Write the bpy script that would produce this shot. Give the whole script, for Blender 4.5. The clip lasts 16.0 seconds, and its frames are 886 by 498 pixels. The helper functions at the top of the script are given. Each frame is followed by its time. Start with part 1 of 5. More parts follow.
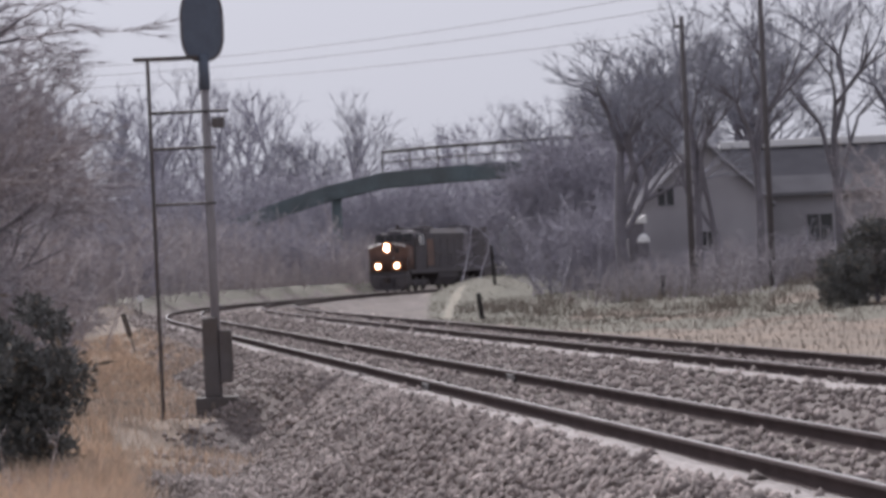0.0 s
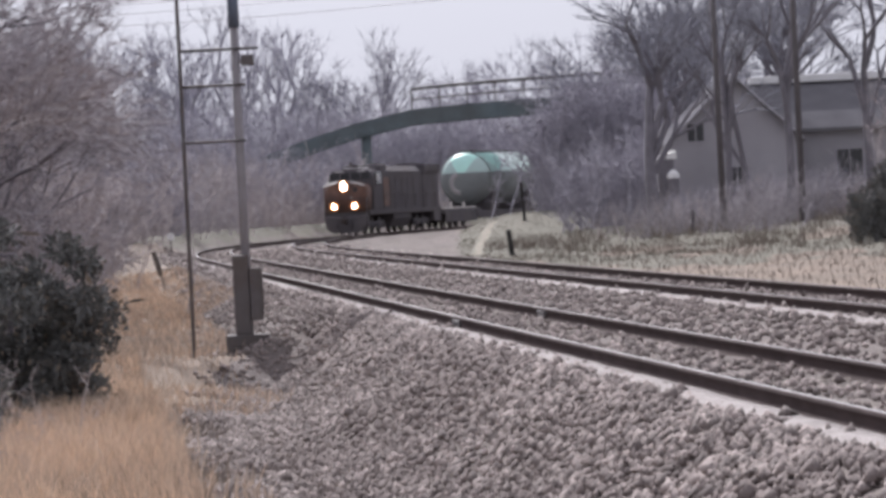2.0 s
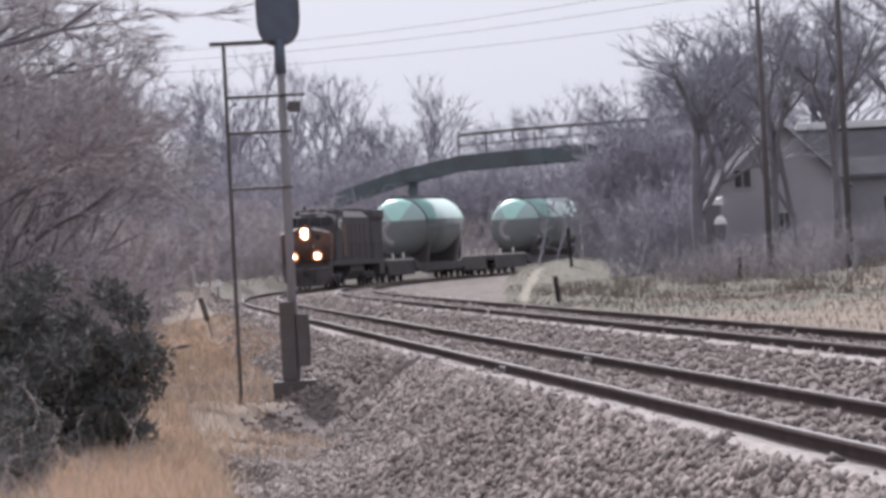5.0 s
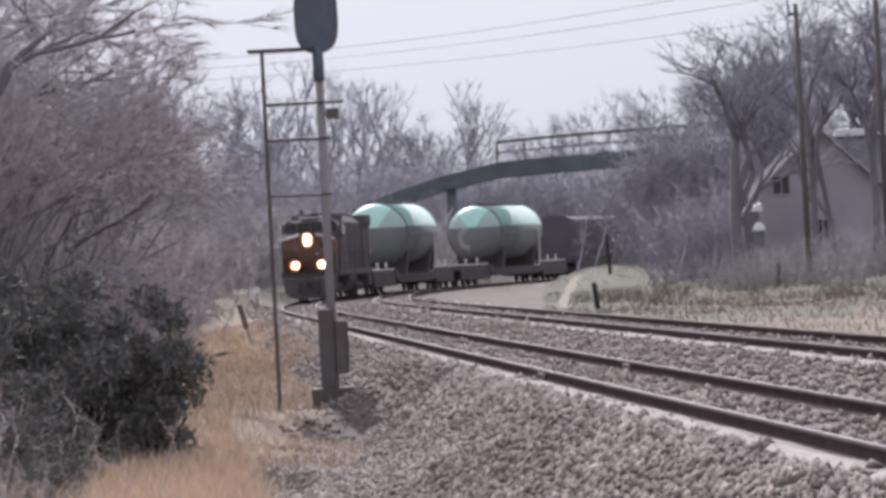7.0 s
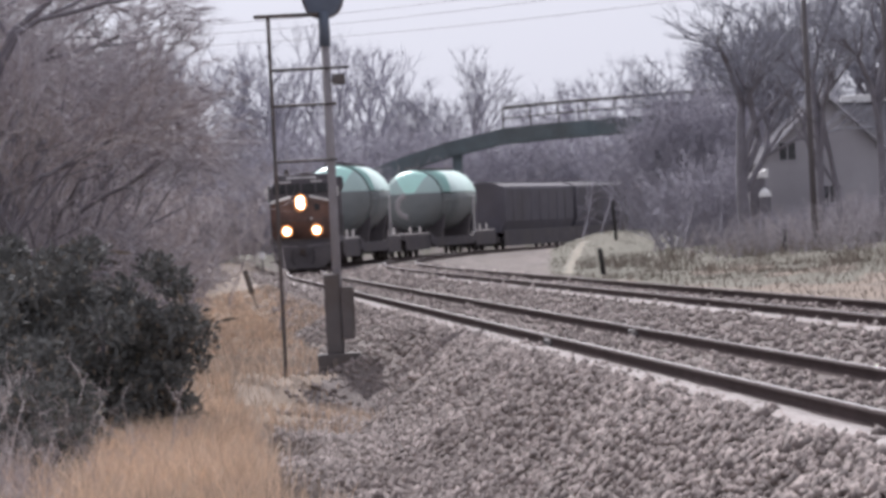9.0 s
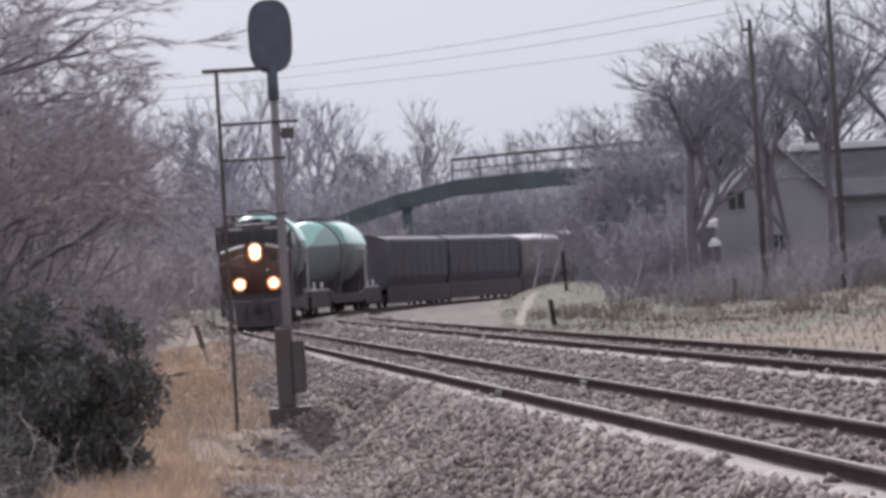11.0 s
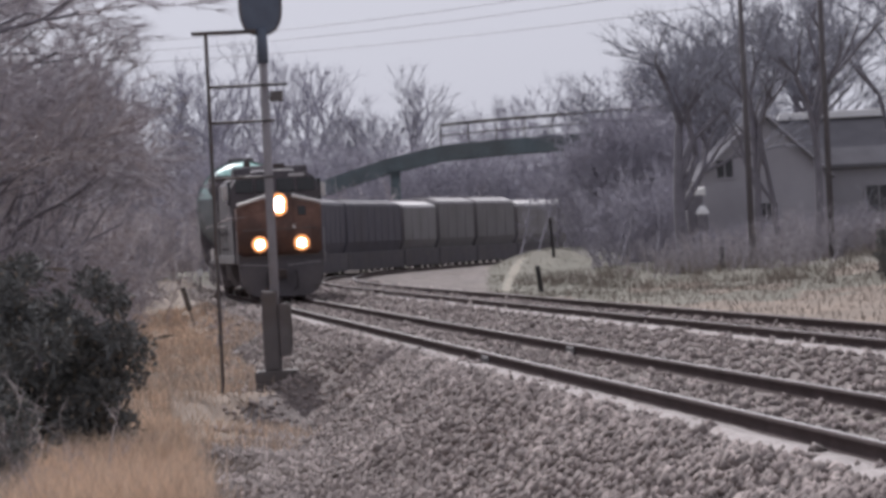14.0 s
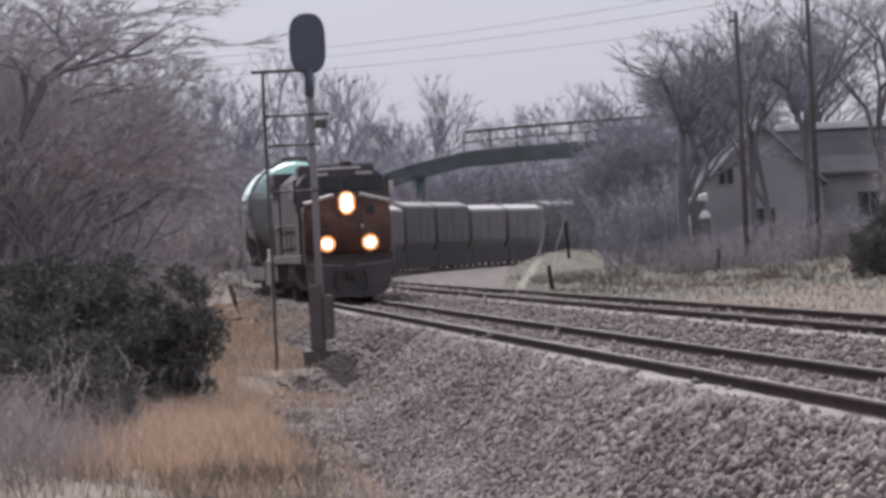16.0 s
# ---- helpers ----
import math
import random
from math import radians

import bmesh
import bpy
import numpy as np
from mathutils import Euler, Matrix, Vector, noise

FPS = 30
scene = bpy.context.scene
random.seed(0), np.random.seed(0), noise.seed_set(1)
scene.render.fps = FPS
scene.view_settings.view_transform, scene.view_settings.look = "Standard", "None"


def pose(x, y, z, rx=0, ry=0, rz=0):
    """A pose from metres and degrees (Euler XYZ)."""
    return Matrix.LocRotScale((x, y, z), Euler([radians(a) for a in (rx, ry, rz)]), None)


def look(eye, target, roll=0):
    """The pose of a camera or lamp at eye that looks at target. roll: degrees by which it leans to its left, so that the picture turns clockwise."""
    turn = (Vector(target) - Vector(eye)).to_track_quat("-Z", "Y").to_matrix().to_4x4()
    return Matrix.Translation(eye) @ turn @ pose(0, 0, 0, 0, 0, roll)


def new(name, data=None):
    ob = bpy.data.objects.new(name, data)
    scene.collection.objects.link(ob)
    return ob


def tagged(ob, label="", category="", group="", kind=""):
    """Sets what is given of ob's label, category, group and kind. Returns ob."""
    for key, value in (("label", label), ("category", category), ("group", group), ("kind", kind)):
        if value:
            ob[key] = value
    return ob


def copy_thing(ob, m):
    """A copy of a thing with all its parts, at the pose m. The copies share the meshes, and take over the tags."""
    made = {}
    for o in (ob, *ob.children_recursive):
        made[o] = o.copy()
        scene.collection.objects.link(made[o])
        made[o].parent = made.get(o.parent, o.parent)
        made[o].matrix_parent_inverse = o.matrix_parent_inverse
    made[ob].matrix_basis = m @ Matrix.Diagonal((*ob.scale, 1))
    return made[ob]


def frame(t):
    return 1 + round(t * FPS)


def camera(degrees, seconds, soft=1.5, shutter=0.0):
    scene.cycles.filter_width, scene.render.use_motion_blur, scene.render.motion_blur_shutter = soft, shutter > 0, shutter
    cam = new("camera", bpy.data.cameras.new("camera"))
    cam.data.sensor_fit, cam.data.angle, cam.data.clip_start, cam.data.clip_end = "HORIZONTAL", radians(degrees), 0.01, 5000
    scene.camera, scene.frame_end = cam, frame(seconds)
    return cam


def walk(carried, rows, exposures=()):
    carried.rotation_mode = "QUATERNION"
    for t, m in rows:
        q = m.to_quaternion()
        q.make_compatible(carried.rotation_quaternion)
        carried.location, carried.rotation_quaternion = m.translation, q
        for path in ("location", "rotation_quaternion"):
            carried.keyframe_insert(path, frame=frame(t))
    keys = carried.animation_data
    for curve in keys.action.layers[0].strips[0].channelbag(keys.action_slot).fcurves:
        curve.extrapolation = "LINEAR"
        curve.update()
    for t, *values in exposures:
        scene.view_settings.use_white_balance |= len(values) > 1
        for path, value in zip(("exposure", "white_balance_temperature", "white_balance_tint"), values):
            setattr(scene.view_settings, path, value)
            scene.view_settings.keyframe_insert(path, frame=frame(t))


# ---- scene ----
# ---------------------------------------------------------------- camera
cam = camera(12.65, 16.0, soft=3.6)
# seconds, yaw, pitch, roll in degrees, metres drawn back along the line of sight
ROWS = [
    (0, -1.654, 0.256, 2.661, 0),
    (0.5, -1.394, 0.295, 2.696, 0),
    (1, -1.254, -0.082, 2.706, 0),
    (1.5, -1.253, -0.655, 2.818, 0),
    (2, -1.225, -0.63, 2.909, 0),
    (2.5, -1.069, -0.7, 2.981, 0),
    (3, -0.916, -0.75, 3.049, 0),
    (3.5, -0.809, -0.751, 3.033, 0),
    (4, -0.753, -0.441, 2.995, 0),
    (6.5, -0.124, 0.215, 2.95, 0),
    (7, 0, 0.194, 3, 0),
    (7.5, 0.111, 0.116, 2.947, 0),
    (8, 0.254, 0.04, 2.892, 0),
    (8.5, 0.238, -0.183, 2.844, 0),
    (8.7, 0.176, -0.293, 2.841, 0),
    (10.8, -0.546, 0.247, 3.571, 0),
    (11, -0.627, 0.418, 3.5, 0),
    (11.5, -0.771, 0.515, 3.391, 0),
    (12, -0.889, 0.16, 3.001, 0),
    (12.5, -1.058, 0.015, 3.007, 0),
    (12.6, -1.033, 0.007, 3.033, 2.4),
    (12.7, -1, -0.005, 3.068, 5.7),
    (12.8, -0.965, -0.016, 3.104, 9.1),
    (12.9, -0.93, -0.028, 3.141, 12.5),
    (13, -0.898, -0.039, 3.174, 15.6),
    (13.1, -0.902, -0.045, 3.137, 13.5),
    (13.2, -0.908, -0.055, 3.081, 10.3),
    (13.3, -0.915, -0.065, 3.024, 7),
    (13.4, -0.921, -0.076, 2.964, 3.6),
    (13.5, -0.928, -0.087, 2.901, 0.3),
    (14, -0.809, -0.093, 2.878, 0),
    (14.5, -0.703, -0.018, 2.881, 0),
    (15, -0.563, 0.076, 2.612, 0),
    (15.5, -0.417, 0.037, 2.541, 0),
    (15.6, -0.42, 0.026, 2.585, 2.028),
    (15.7, -0.426, 0.009, 2.652, 5.148),
    (15.8, -0.432, -0.012, 2.733, 8.892),
    (15.9, -0.438, -0.033, 2.814, 12.636),
    (16, -0.443, -0.049, 2.878, 15.6),
]
EYE = 1.6
walk(cam, [(t, pose(0, -back, EYE, 90 + pitch, roll, yaw)) for t, yaw, pitch, roll, back in ROWS],
     [(t, e, 6000, 14.5) for t, e in ((0, 0.07), (0.6, 0.06), (1.2, 0.16), (2, 0.36), (4, 0.38), (6.5, 0.42), (8.7, 0.42), (10.8, 0.26), (11.1, 0.22), (11.6, 0.08), (12.5, 0.06), (16, 0.06))])

# ---------------------------------------------------------------- light
world = bpy.data.worlds.new("hazy_sky")
scene.world = world
world.use_nodes = True
wn, wl = world.node_tree.nodes, world.node_tree.links
sky = wn.new("ShaderNodeTexSky")
sky.sky_type, sky.sun_disc = "NISHITA", False
SUN_EL, SUN_AZ = radians(37), radians(-15)      # azimuth from +y towards +x
sky.sun_elevation, sky.sun_rotation = SUN_EL, SUN_AZ
sky.air_density, sky.dust_density, sky.ozone_density = 1.0, 4.0, 1.0
wash = wn.new("ShaderNodeHueSaturation")
wash.inputs["Saturation"].default_value = 0.12
veil = wn.new("ShaderNodeMix")
veil.data_type = "RGBA"
veil.inputs[0].default_value = 0.90
veil.inputs[7].default_value = (4.66, 4.57, 4.75, 1)
wl.new(sky.outputs[0], wash.inputs["Color"])
wl.new(wash.outputs[0], veil.inputs[6])
wl.new(veil.outputs[2], wn["Background"].inputs["Color"])
wn["Background"].inputs["Strength"].default_value = 0.115

sun = new("sun", bpy.data.lights.new("sun", "SUN"))
sun.data.energy, sun.data.angle, sun.data.color = 4.8, radians(0.7), (1.0, 0.95, 0.88)
sun.matrix_world = look((math.sin(SUN_AZ) * math.cos(SUN_EL) * 100, math.cos(SUN_AZ) * math.cos(SUN_EL) * 100,
                         math.sin(SUN_EL) * 100), (0, 0, 0))


# ---------------------------------------------------------------- materials
def mat(name, base, rough=0.8, var=0.25, scale=3.0, bump=0.0, fine=40.0, metal=0.0, dirt=None, dirt_amount=0.0,
        per_object=0.0, per_island=0.0, spec=0.3):
    """A painted, earthy or wooden surface: coarse and fine noise in the colour, fine relief, an optional dirt colour."""
    m = bpy.data.materials.new(name)
    m.use_nodes = True
    n, l = m.node_tree.nodes, m.node_tree.links
    p = n["Principled BSDF"]
    p.inputs["Roughness"].default_value, p.inputs["Metallic"].default_value = rough, metal
    p.inputs["Specular IOR Level"].default_value = spec
    co = n.new("ShaderNodeTexCoord")
    big, small = n.new("ShaderNodeTexNoise"), n.new("ShaderNodeTexNoise")
    big.inputs["Scale"].default_value, small.inputs["Scale"].default_value = scale, fine
    big.inputs["Detail"].default_value, small.inputs["Detail"].default_value = 5, 3
    for q in (big, small):
        l.new(co.outputs["Object"], q.inputs["Vector"])
    add = n.new("ShaderNodeMath")
    add.operation = "ADD"
    l.new(big.outputs["Fac"], add.inputs[0])
    l.new(small.outputs["Fac"], add.inputs[1])
    last = add.outputs[0]
    for amount, node, socket in ((per_object, "ShaderNodeObjectInfo", "Random"), (per_island, "ShaderNodeNewGeometry", "Random Per Island")):
        if amount:
            info, mul, plus = n.new(node), n.new("ShaderNodeMath"), n.new("ShaderNodeMath")
            mul.operation, plus.operation = "MULTIPLY_ADD", "ADD"
            l.new(info.outputs[socket], mul.inputs[0])
            mul.inputs[1].default_value, mul.inputs[2].default_value = amount, -amount / 2
            l.new(last, plus.inputs[0])
            l.new(mul.outputs[0], plus.inputs[1])
            last = plus.outputs[0]
    ramp = n.new("ShaderNodeMapRange")
    ramp.inputs[1].default_value, ramp.inputs[2].default_value = 0.6, 1.4
    l.new(last, ramp.inputs[0])
    mix = n.new("ShaderNodeMix")
    mix.data_type = "RGBA"
    mix.inputs[6].default_value = (*[c * (1 - var) for c in base], 1)
    mix.inputs[7].default_value = (*[min(1, c * (1 + var)) for c in base], 1)
    l.new(ramp.outputs[0], mix.inputs[0])
    out = mix.outputs[2]
    if dirt:
        spot, lim, dm = n.new("ShaderNodeTexNoise"), n.new("ShaderNodeMapRange"), n.new("ShaderNodeMix")
        spot.inputs["Scale"].default_value, spot.inputs["Detail"].default_value = scale * 0.45, 7
        l.new(co.outputs["Object"], spot.inputs["Vector"])
        lim.inputs[1].default_value, lim.inputs[2].default_value, lim.inputs[4].default_value = 0.42, 0.62, dirt_amount
        l.new(spot.outputs["Fac"], lim.inputs[0])
        dm.data_type = "RGBA"
        dm.inputs[7].default_value = (*dirt, 1)
        l.new(lim.outputs[0], dm.inputs[0])
        l.new(out, dm.inputs[6])
        out = dm.outputs[2]
    l.new(out, p.inputs["Base Color"])
    if bump:
        b = n.new("ShaderNodeBump")
        b.inputs["Strength"].default_value, b.inputs["Distance"].default_value = bump, 0.05
        l.new(last, b.inputs["Height"])
        l.new(b.outputs[0], p.inputs["Normal"])
    return m


def glow(name, colour, strength):
    m = bpy.data.materials.new(name)
    m.use_nodes = True
    p = m.node_tree.nodes["Principled BSDF"]
    p.inputs["Base Color"].default_value = (*colour, 1)
    p.inputs["Emission Color"].default_value = (*colour, 1)
    p.inputs["Emission Strength"].default_value = strength
    return m


M_GROUND = mat("dry_earth_and_grass", (0.20, 0.152, 0.118), 0.95, 0.3, 0.6, 0.6, 9, dirt=(0.15, 0.122, 0.10), dirt_amount=0.55)
M_TURF = mat("thin_green_turf", (0.122, 0.114, 0.088), 0.95, 0.3, 0.5, 0.6, 9, dirt=(0.15, 0.132, 0.106), dirt_amount=0.5)
M_BALLAST = mat("grey_pink_ballast", (0.165, 0.138, 0.13), 0.95, 0.6, 0.8, 1.0, 24, dirt=(0.16, 0.135, 0.115), dirt_amount=0.5)
M_STONE = mat("crushed_stone", (0.275, 0.233, 0.22), 0.9, 0.4, 1.0, 0.3, 30, per_island=1.1, dirt=(0.165, 0.135, 0.128), dirt_amount=0.6)
M_PATH = mat("trodden_earth", (0.23, 0.205, 0.165), 0.95, 0.3, 2.0, 0.6, 20)
# ballast tone lightened to paint in the sun on the flat shoulder
M_LITBALLAST = mat("sunlit_pale_ballast", (0.34, 0.305, 0.295), 0.95, 0.3, 3.0, 0.8, 25)
M_RAIL = mat("rusty_rail_steel", (0.078, 0.06, 0.059), 0.95, 0.3, 2.0, 0.2, 30, 0.0, spec=0.05)
M_RAILTOP = mat("polished_rail_head", (0.20, 0.19, 0.195), 0.65, 0.15, 2.0, 0.0, 30, 0.5)
M_TIE = mat("weathered_tie_wood", (0.16, 0.135, 0.12), 0.9, 0.3, 2.0, 0.4, 30, per_object=0.6)
# bark and twig tones are lifted, mostly towards blue, to paint in the haze
M_YARDTWIG = mat("hazed_blue_grey_twigs", (0.275, 0.273, 0.315), 0.95, 0.2, 0.4, 0.0, 5, per_object=0.3)
M_BARK = mat("grey_bark", (0.19, 0.178, 0.20), 0.95, 0.3, 2.0, 0.4, 20)
M_TWIG = mat("bare_twigs", (0.35, 0.325, 0.345), 0.95, 0.3, 1.0, 0.0, 10, per_object=0.5)
M_FARTWIG = mat("hazed_far_twigs", (0.34, 0.33, 0.385), 0.95, 0.2, 0.4, 0.0, 5, per_object=0.4)
M_SCRUB = mat("hazed_mauve_scrub_twigs", (0.33, 0.315, 0.36), 0.95, 0.25, 0.5, 0.0, 6, per_object=0.3)
M_BRUSH = mat("brown_brush_twigs", (0.40, 0.355, 0.355), 0.95, 0.3, 0.6, 0.0, 8, per_object=0.4)
M_CEDAR = mat("dark_cedar_needles", (0.145, 0.145, 0.14), 0.9, 0.35, 1.2, 0.0, 12, per_island=0.35)
M_CEDARTIP = mat("browned_cedar_tips", (0.22, 0.18, 0.14), 0.9, 0.3, 2.0, 0.0, 20, per_island=0.8)
M_STRAW = mat("dry_straw_grass", (0.66, 0.52, 0.40), 0.9, 0.3, 0.5, 0.0, 8, per_island=1.0)
M_WEED = mat("grey_dead_weeds", (0.225, 0.192, 0.165), 0.9, 0.2, 0.7, 0.0, 8, per_island=0.35)
M_SIGNAL = mat("dark_blue_grey_signal_paint", (0.11, 0.13, 0.17), 0.6, 0.2, 4.0, 0.1, 60)
M_ALU = mat("dull_aluminium", (0.135, 0.13, 0.135), 0.55, 0.15, 3.0, 0.1, 50, 0.5)
M_MAST = mat("weathered_pale_mast", (0.265, 0.248, 0.262), 0.75, 0.2, 2.0, 0.1, 40, dirt=(0.22, 0.205, 0.21), dirt_amount=0.5)
M_IRON = mat("dark_galvanised_iron", (0.10, 0.095, 0.095), 0.6, 0.25, 4.0, 0.15, 50, 0.4, dirt=(0.12, 0.07, 0.05), dirt_amount=0.4)
M_CASE = mat("weathered_grey_case_paint", (0.12, 0.108, 0.108), 0.7, 0.25, 3.0, 0.15, 40, dirt=(0.09, 0.065, 0.05), dirt_amount=0.5)
# stained concrete, its base darkened to paint in the foundation's backlit shade
M_CONCRETE = mat("stained_shaded_concrete", (0.13, 0.115, 0.11), 0.9, 0.2, 2.0, 0.3, 30, dirt=(0.09, 0.075, 0.07), dirt_amount=0.5)
M_ORANGE = mat("grimy_orange_paint", (0.165, 0.092, 0.07), 0.6, 0.45, 2.6, 0.08, 14, dirt=(0.085, 0.06, 0.055), dirt_amount=0.7)
# black raised to grey: the veil of haze is in the base colour
M_BLACK = mat("sooty_hazed_black_paint", (0.115, 0.105, 0.113), 0.8, 0.3, 1.5, 0.1, 25, dirt=(0.135, 0.12, 0.115), dirt_amount=0.5, spec=0.15)
# backlit shade of the body put into a dark colour, lifted for haze
M_DARKBODY = mat("shaded_grimy_hood_paint", (0.12, 0.11, 0.12), 0.85, 0.25, 1.0, 0.1, 25, dirt=(0.10, 0.085, 0.08), dirt_amount=0.4, spec=0.1)
M_SILVER = mat("pale_stripe_paint", (0.65, 0.62, 0.60), 0.5, 0.1, 2.0, 0.0, 30)
# vessel colours carry the light: sunlit pale tones above, shade in the lowest
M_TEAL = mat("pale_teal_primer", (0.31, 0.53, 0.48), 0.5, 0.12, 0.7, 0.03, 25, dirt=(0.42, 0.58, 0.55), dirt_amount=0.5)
M_LITSHELL = mat("sunlit_pale_shell", (0.47, 0.58, 0.56), 0.6, 0.12, 0.6, 0.05, 20, dirt=(0.38, 0.52, 0.49), dirt_amount=0.5)
M_TEALEND = mat("lit_teal_primer", (0.50, 0.80, 0.72), 0.45, 0.12, 0.8, 0.03, 25)
M_TEALSHADE = mat("shaded_teal_primer", (0.175, 0.19, 0.195), 0.65, 0.25, 0.8, 0.03, 25, dirt=(0.23, 0.24, 0.235), dirt_amount=0.5)
# car black raised and blued to carry haze
M_BLACKCAR = mat("hazed_black_car_paint", (0.105, 0.098, 0.117), 0.75, 0.3, 0.8, 0.1, 20, dirt=(0.095, 0.085, 0.09), dirt_amount=0.6)
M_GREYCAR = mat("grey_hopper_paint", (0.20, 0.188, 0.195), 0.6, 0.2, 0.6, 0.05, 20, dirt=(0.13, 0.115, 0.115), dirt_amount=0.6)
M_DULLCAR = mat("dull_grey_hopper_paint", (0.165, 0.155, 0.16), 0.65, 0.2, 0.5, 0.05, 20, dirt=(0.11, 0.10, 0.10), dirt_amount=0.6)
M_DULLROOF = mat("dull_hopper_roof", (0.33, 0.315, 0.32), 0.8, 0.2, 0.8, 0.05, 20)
M_GREYROOF = mat("pale_hopper_roof", (0.55, 0.53, 0.53), 0.7, 0.15, 1.0, 0.05, 20)
M_DECK = mat("worn_deck_planks", (0.52, 0.49, 0.47), 0.85, 0.25, 1.2, 0.2, 20)
M_WHEEL = mat("brown_wheel_steel", (0.07, 0.055, 0.05), 0.6, 0.2, 3.0, 0.1, 30, 0.4)
M_GLASS = mat("dark_window_glass", (0.02, 0.022, 0.025), 0.12, 0.1, 1.0, 0.0, 10, spec=0.6)
M_HEAD = glow("lit_headlight", (1.0, 0.86, 0.70), 30.0)
M_DITCH = glow("lit_ditch_light", (1.0, 0.78, 0.60), 26.0)
# glow of the discs added round the lamps to imitate flare
M_FLARE = glow("orange_flare_glow", (1.0, 0.40, 0.14), 0.9)
# steel green lightened towards blue-grey, as distance haze would do
M_BRIDGE = mat("hazed_green_bridge_steel", (0.13, 0.162, 0.178), 0.7, 0.25, 0.5, 0.1, 8, dirt=(0.10, 0.09, 0.08), dirt_amount=0.4)
M_SIDING = mat("pale_grey_siding", (0.375, 0.36, 0.386), 0.8, 0.12, 0.7, 0.2, 15, dirt=(0.30, 0.288, 0.305), dirt_amount=0.6)
M_ROOF = mat("grey_shingles", (0.165, 0.16, 0.172), 1.0, 0.2, 0.8, 0.4, 20, spec=0.0)
M_WHITE = mat("white_paint", (0.78, 0.77, 0.77), 0.6, 0.06, 1.0, 0.0, 20)
M_POLE = mat("tarred_pole_wood", (0.12, 0.108, 0.112), 0.9, 0.25, 2.0, 0.2, 20)
M_WIRE = mat("dull_grey_wire", (0.42, 0.41, 0.43), 0.6, 0.1, 1.0)
M_POST = mat("blackened_post_wood", (0.035, 0.032, 0.032), 0.9, 0.3, 4.0, 0.2, 30)


# ---------------------------------------------------------------- building helpers
def mesh_object(name, bm, material, parent=None, label="", smooth=False):
    me = bpy.data.meshes.new(name)
    bm.to_mesh(me)
    bm.free()
    for m in material if isinstance(material, (list, tuple)) else [material]:
        me.materials.append(m)
    if smooth:
        for p in me.polygons:
            p.use_smooth = True
    ob = new(name, me)
    if parent:
        ob.parent = parent
    if label:
        ob["label"] = label
    return ob


def part(name, bm, material, parent, label="", smooth=False):
    return mesh_object(name, bm, material, parent, label, smooth)


def thing(name, label, category, at=None, group="", kind=""):
    ob = tagged(new(name), label, category, group, kind)
    if at is not None:
        ob.matrix_basis = at
    return ob


def box(x0, x1, y0, y1, z0, z1, bevel=0.0, bm=None):
    own = bm or bmesh.new()
    r = bmesh.ops.create_cube(own, size=1, matrix=Matrix.Translation(((x0 + x1) / 2, (y0 + y1) / 2, (z0 + z1) / 2))
                              @ Matrix.Diagonal((x1 - x0, y1 - y0, z1 - z0, 1)))
    if bevel:
        edges = list({e for v in r["verts"] for e in v.link_edges})
        bmesh.ops.bevel(own, geom=edges, offset=bevel, segments=2, profile=0.6, affect="EDGES")
    return own


def rod(p0, p1, r0, r1=None, sides=10, bm=None):
    own = bm or bmesh.new()
    a, b = Vector(p0), Vector(p1)
    m = Matrix.Translation((a + b) / 2) @ (b - a).to_track_quat("Z", "Y").to_matrix().to_4x4()
    bmesh.ops.create_cone(own, cap_ends=True, segments=sides, radius1=r0, radius2=r0 if r1 is None else r1,
                          depth=(b - a).length, matrix=m)
    return own


def prism(outline, y0, y1, bm=None):
    """An outline of (x, z) drawn out along y."""
    own = bm or bmesh.new()
    a = [own.verts.new((x, y0, z)) for x, z in outline]
    b = [own.verts.new((x, y1, z)) for x, z in outline]
    own.faces.new(a)
    own.faces.new(b[::-1])
    for i in range(len(a)):
        j = (i + 1) % len(a)
        own.faces.new((a[j], a[i], b[i], b[j]))
    bmesh.ops.recalc_face_normals(own, faces=own.faces)
    return own


def side_prism(outline, x0, x1, bm=None):
    """An outline of (y, z) drawn out along x."""
    own = bm or bmesh.new()
    a = [own.verts.new((x0, y, z)) for y, z in outline]
    b = [own.verts.new((x1, y, z)) for y, z in outline]
    own.faces.new(a)
    own.faces.new(b[::-1])
    for i in range(len(a)):
        j = (i + 1) % len(a)
        own.faces.new((a[j], a[i], b[i], b[j]))
    bmesh.ops.recalc_face_normals(own, faces=own.faces)
    return own


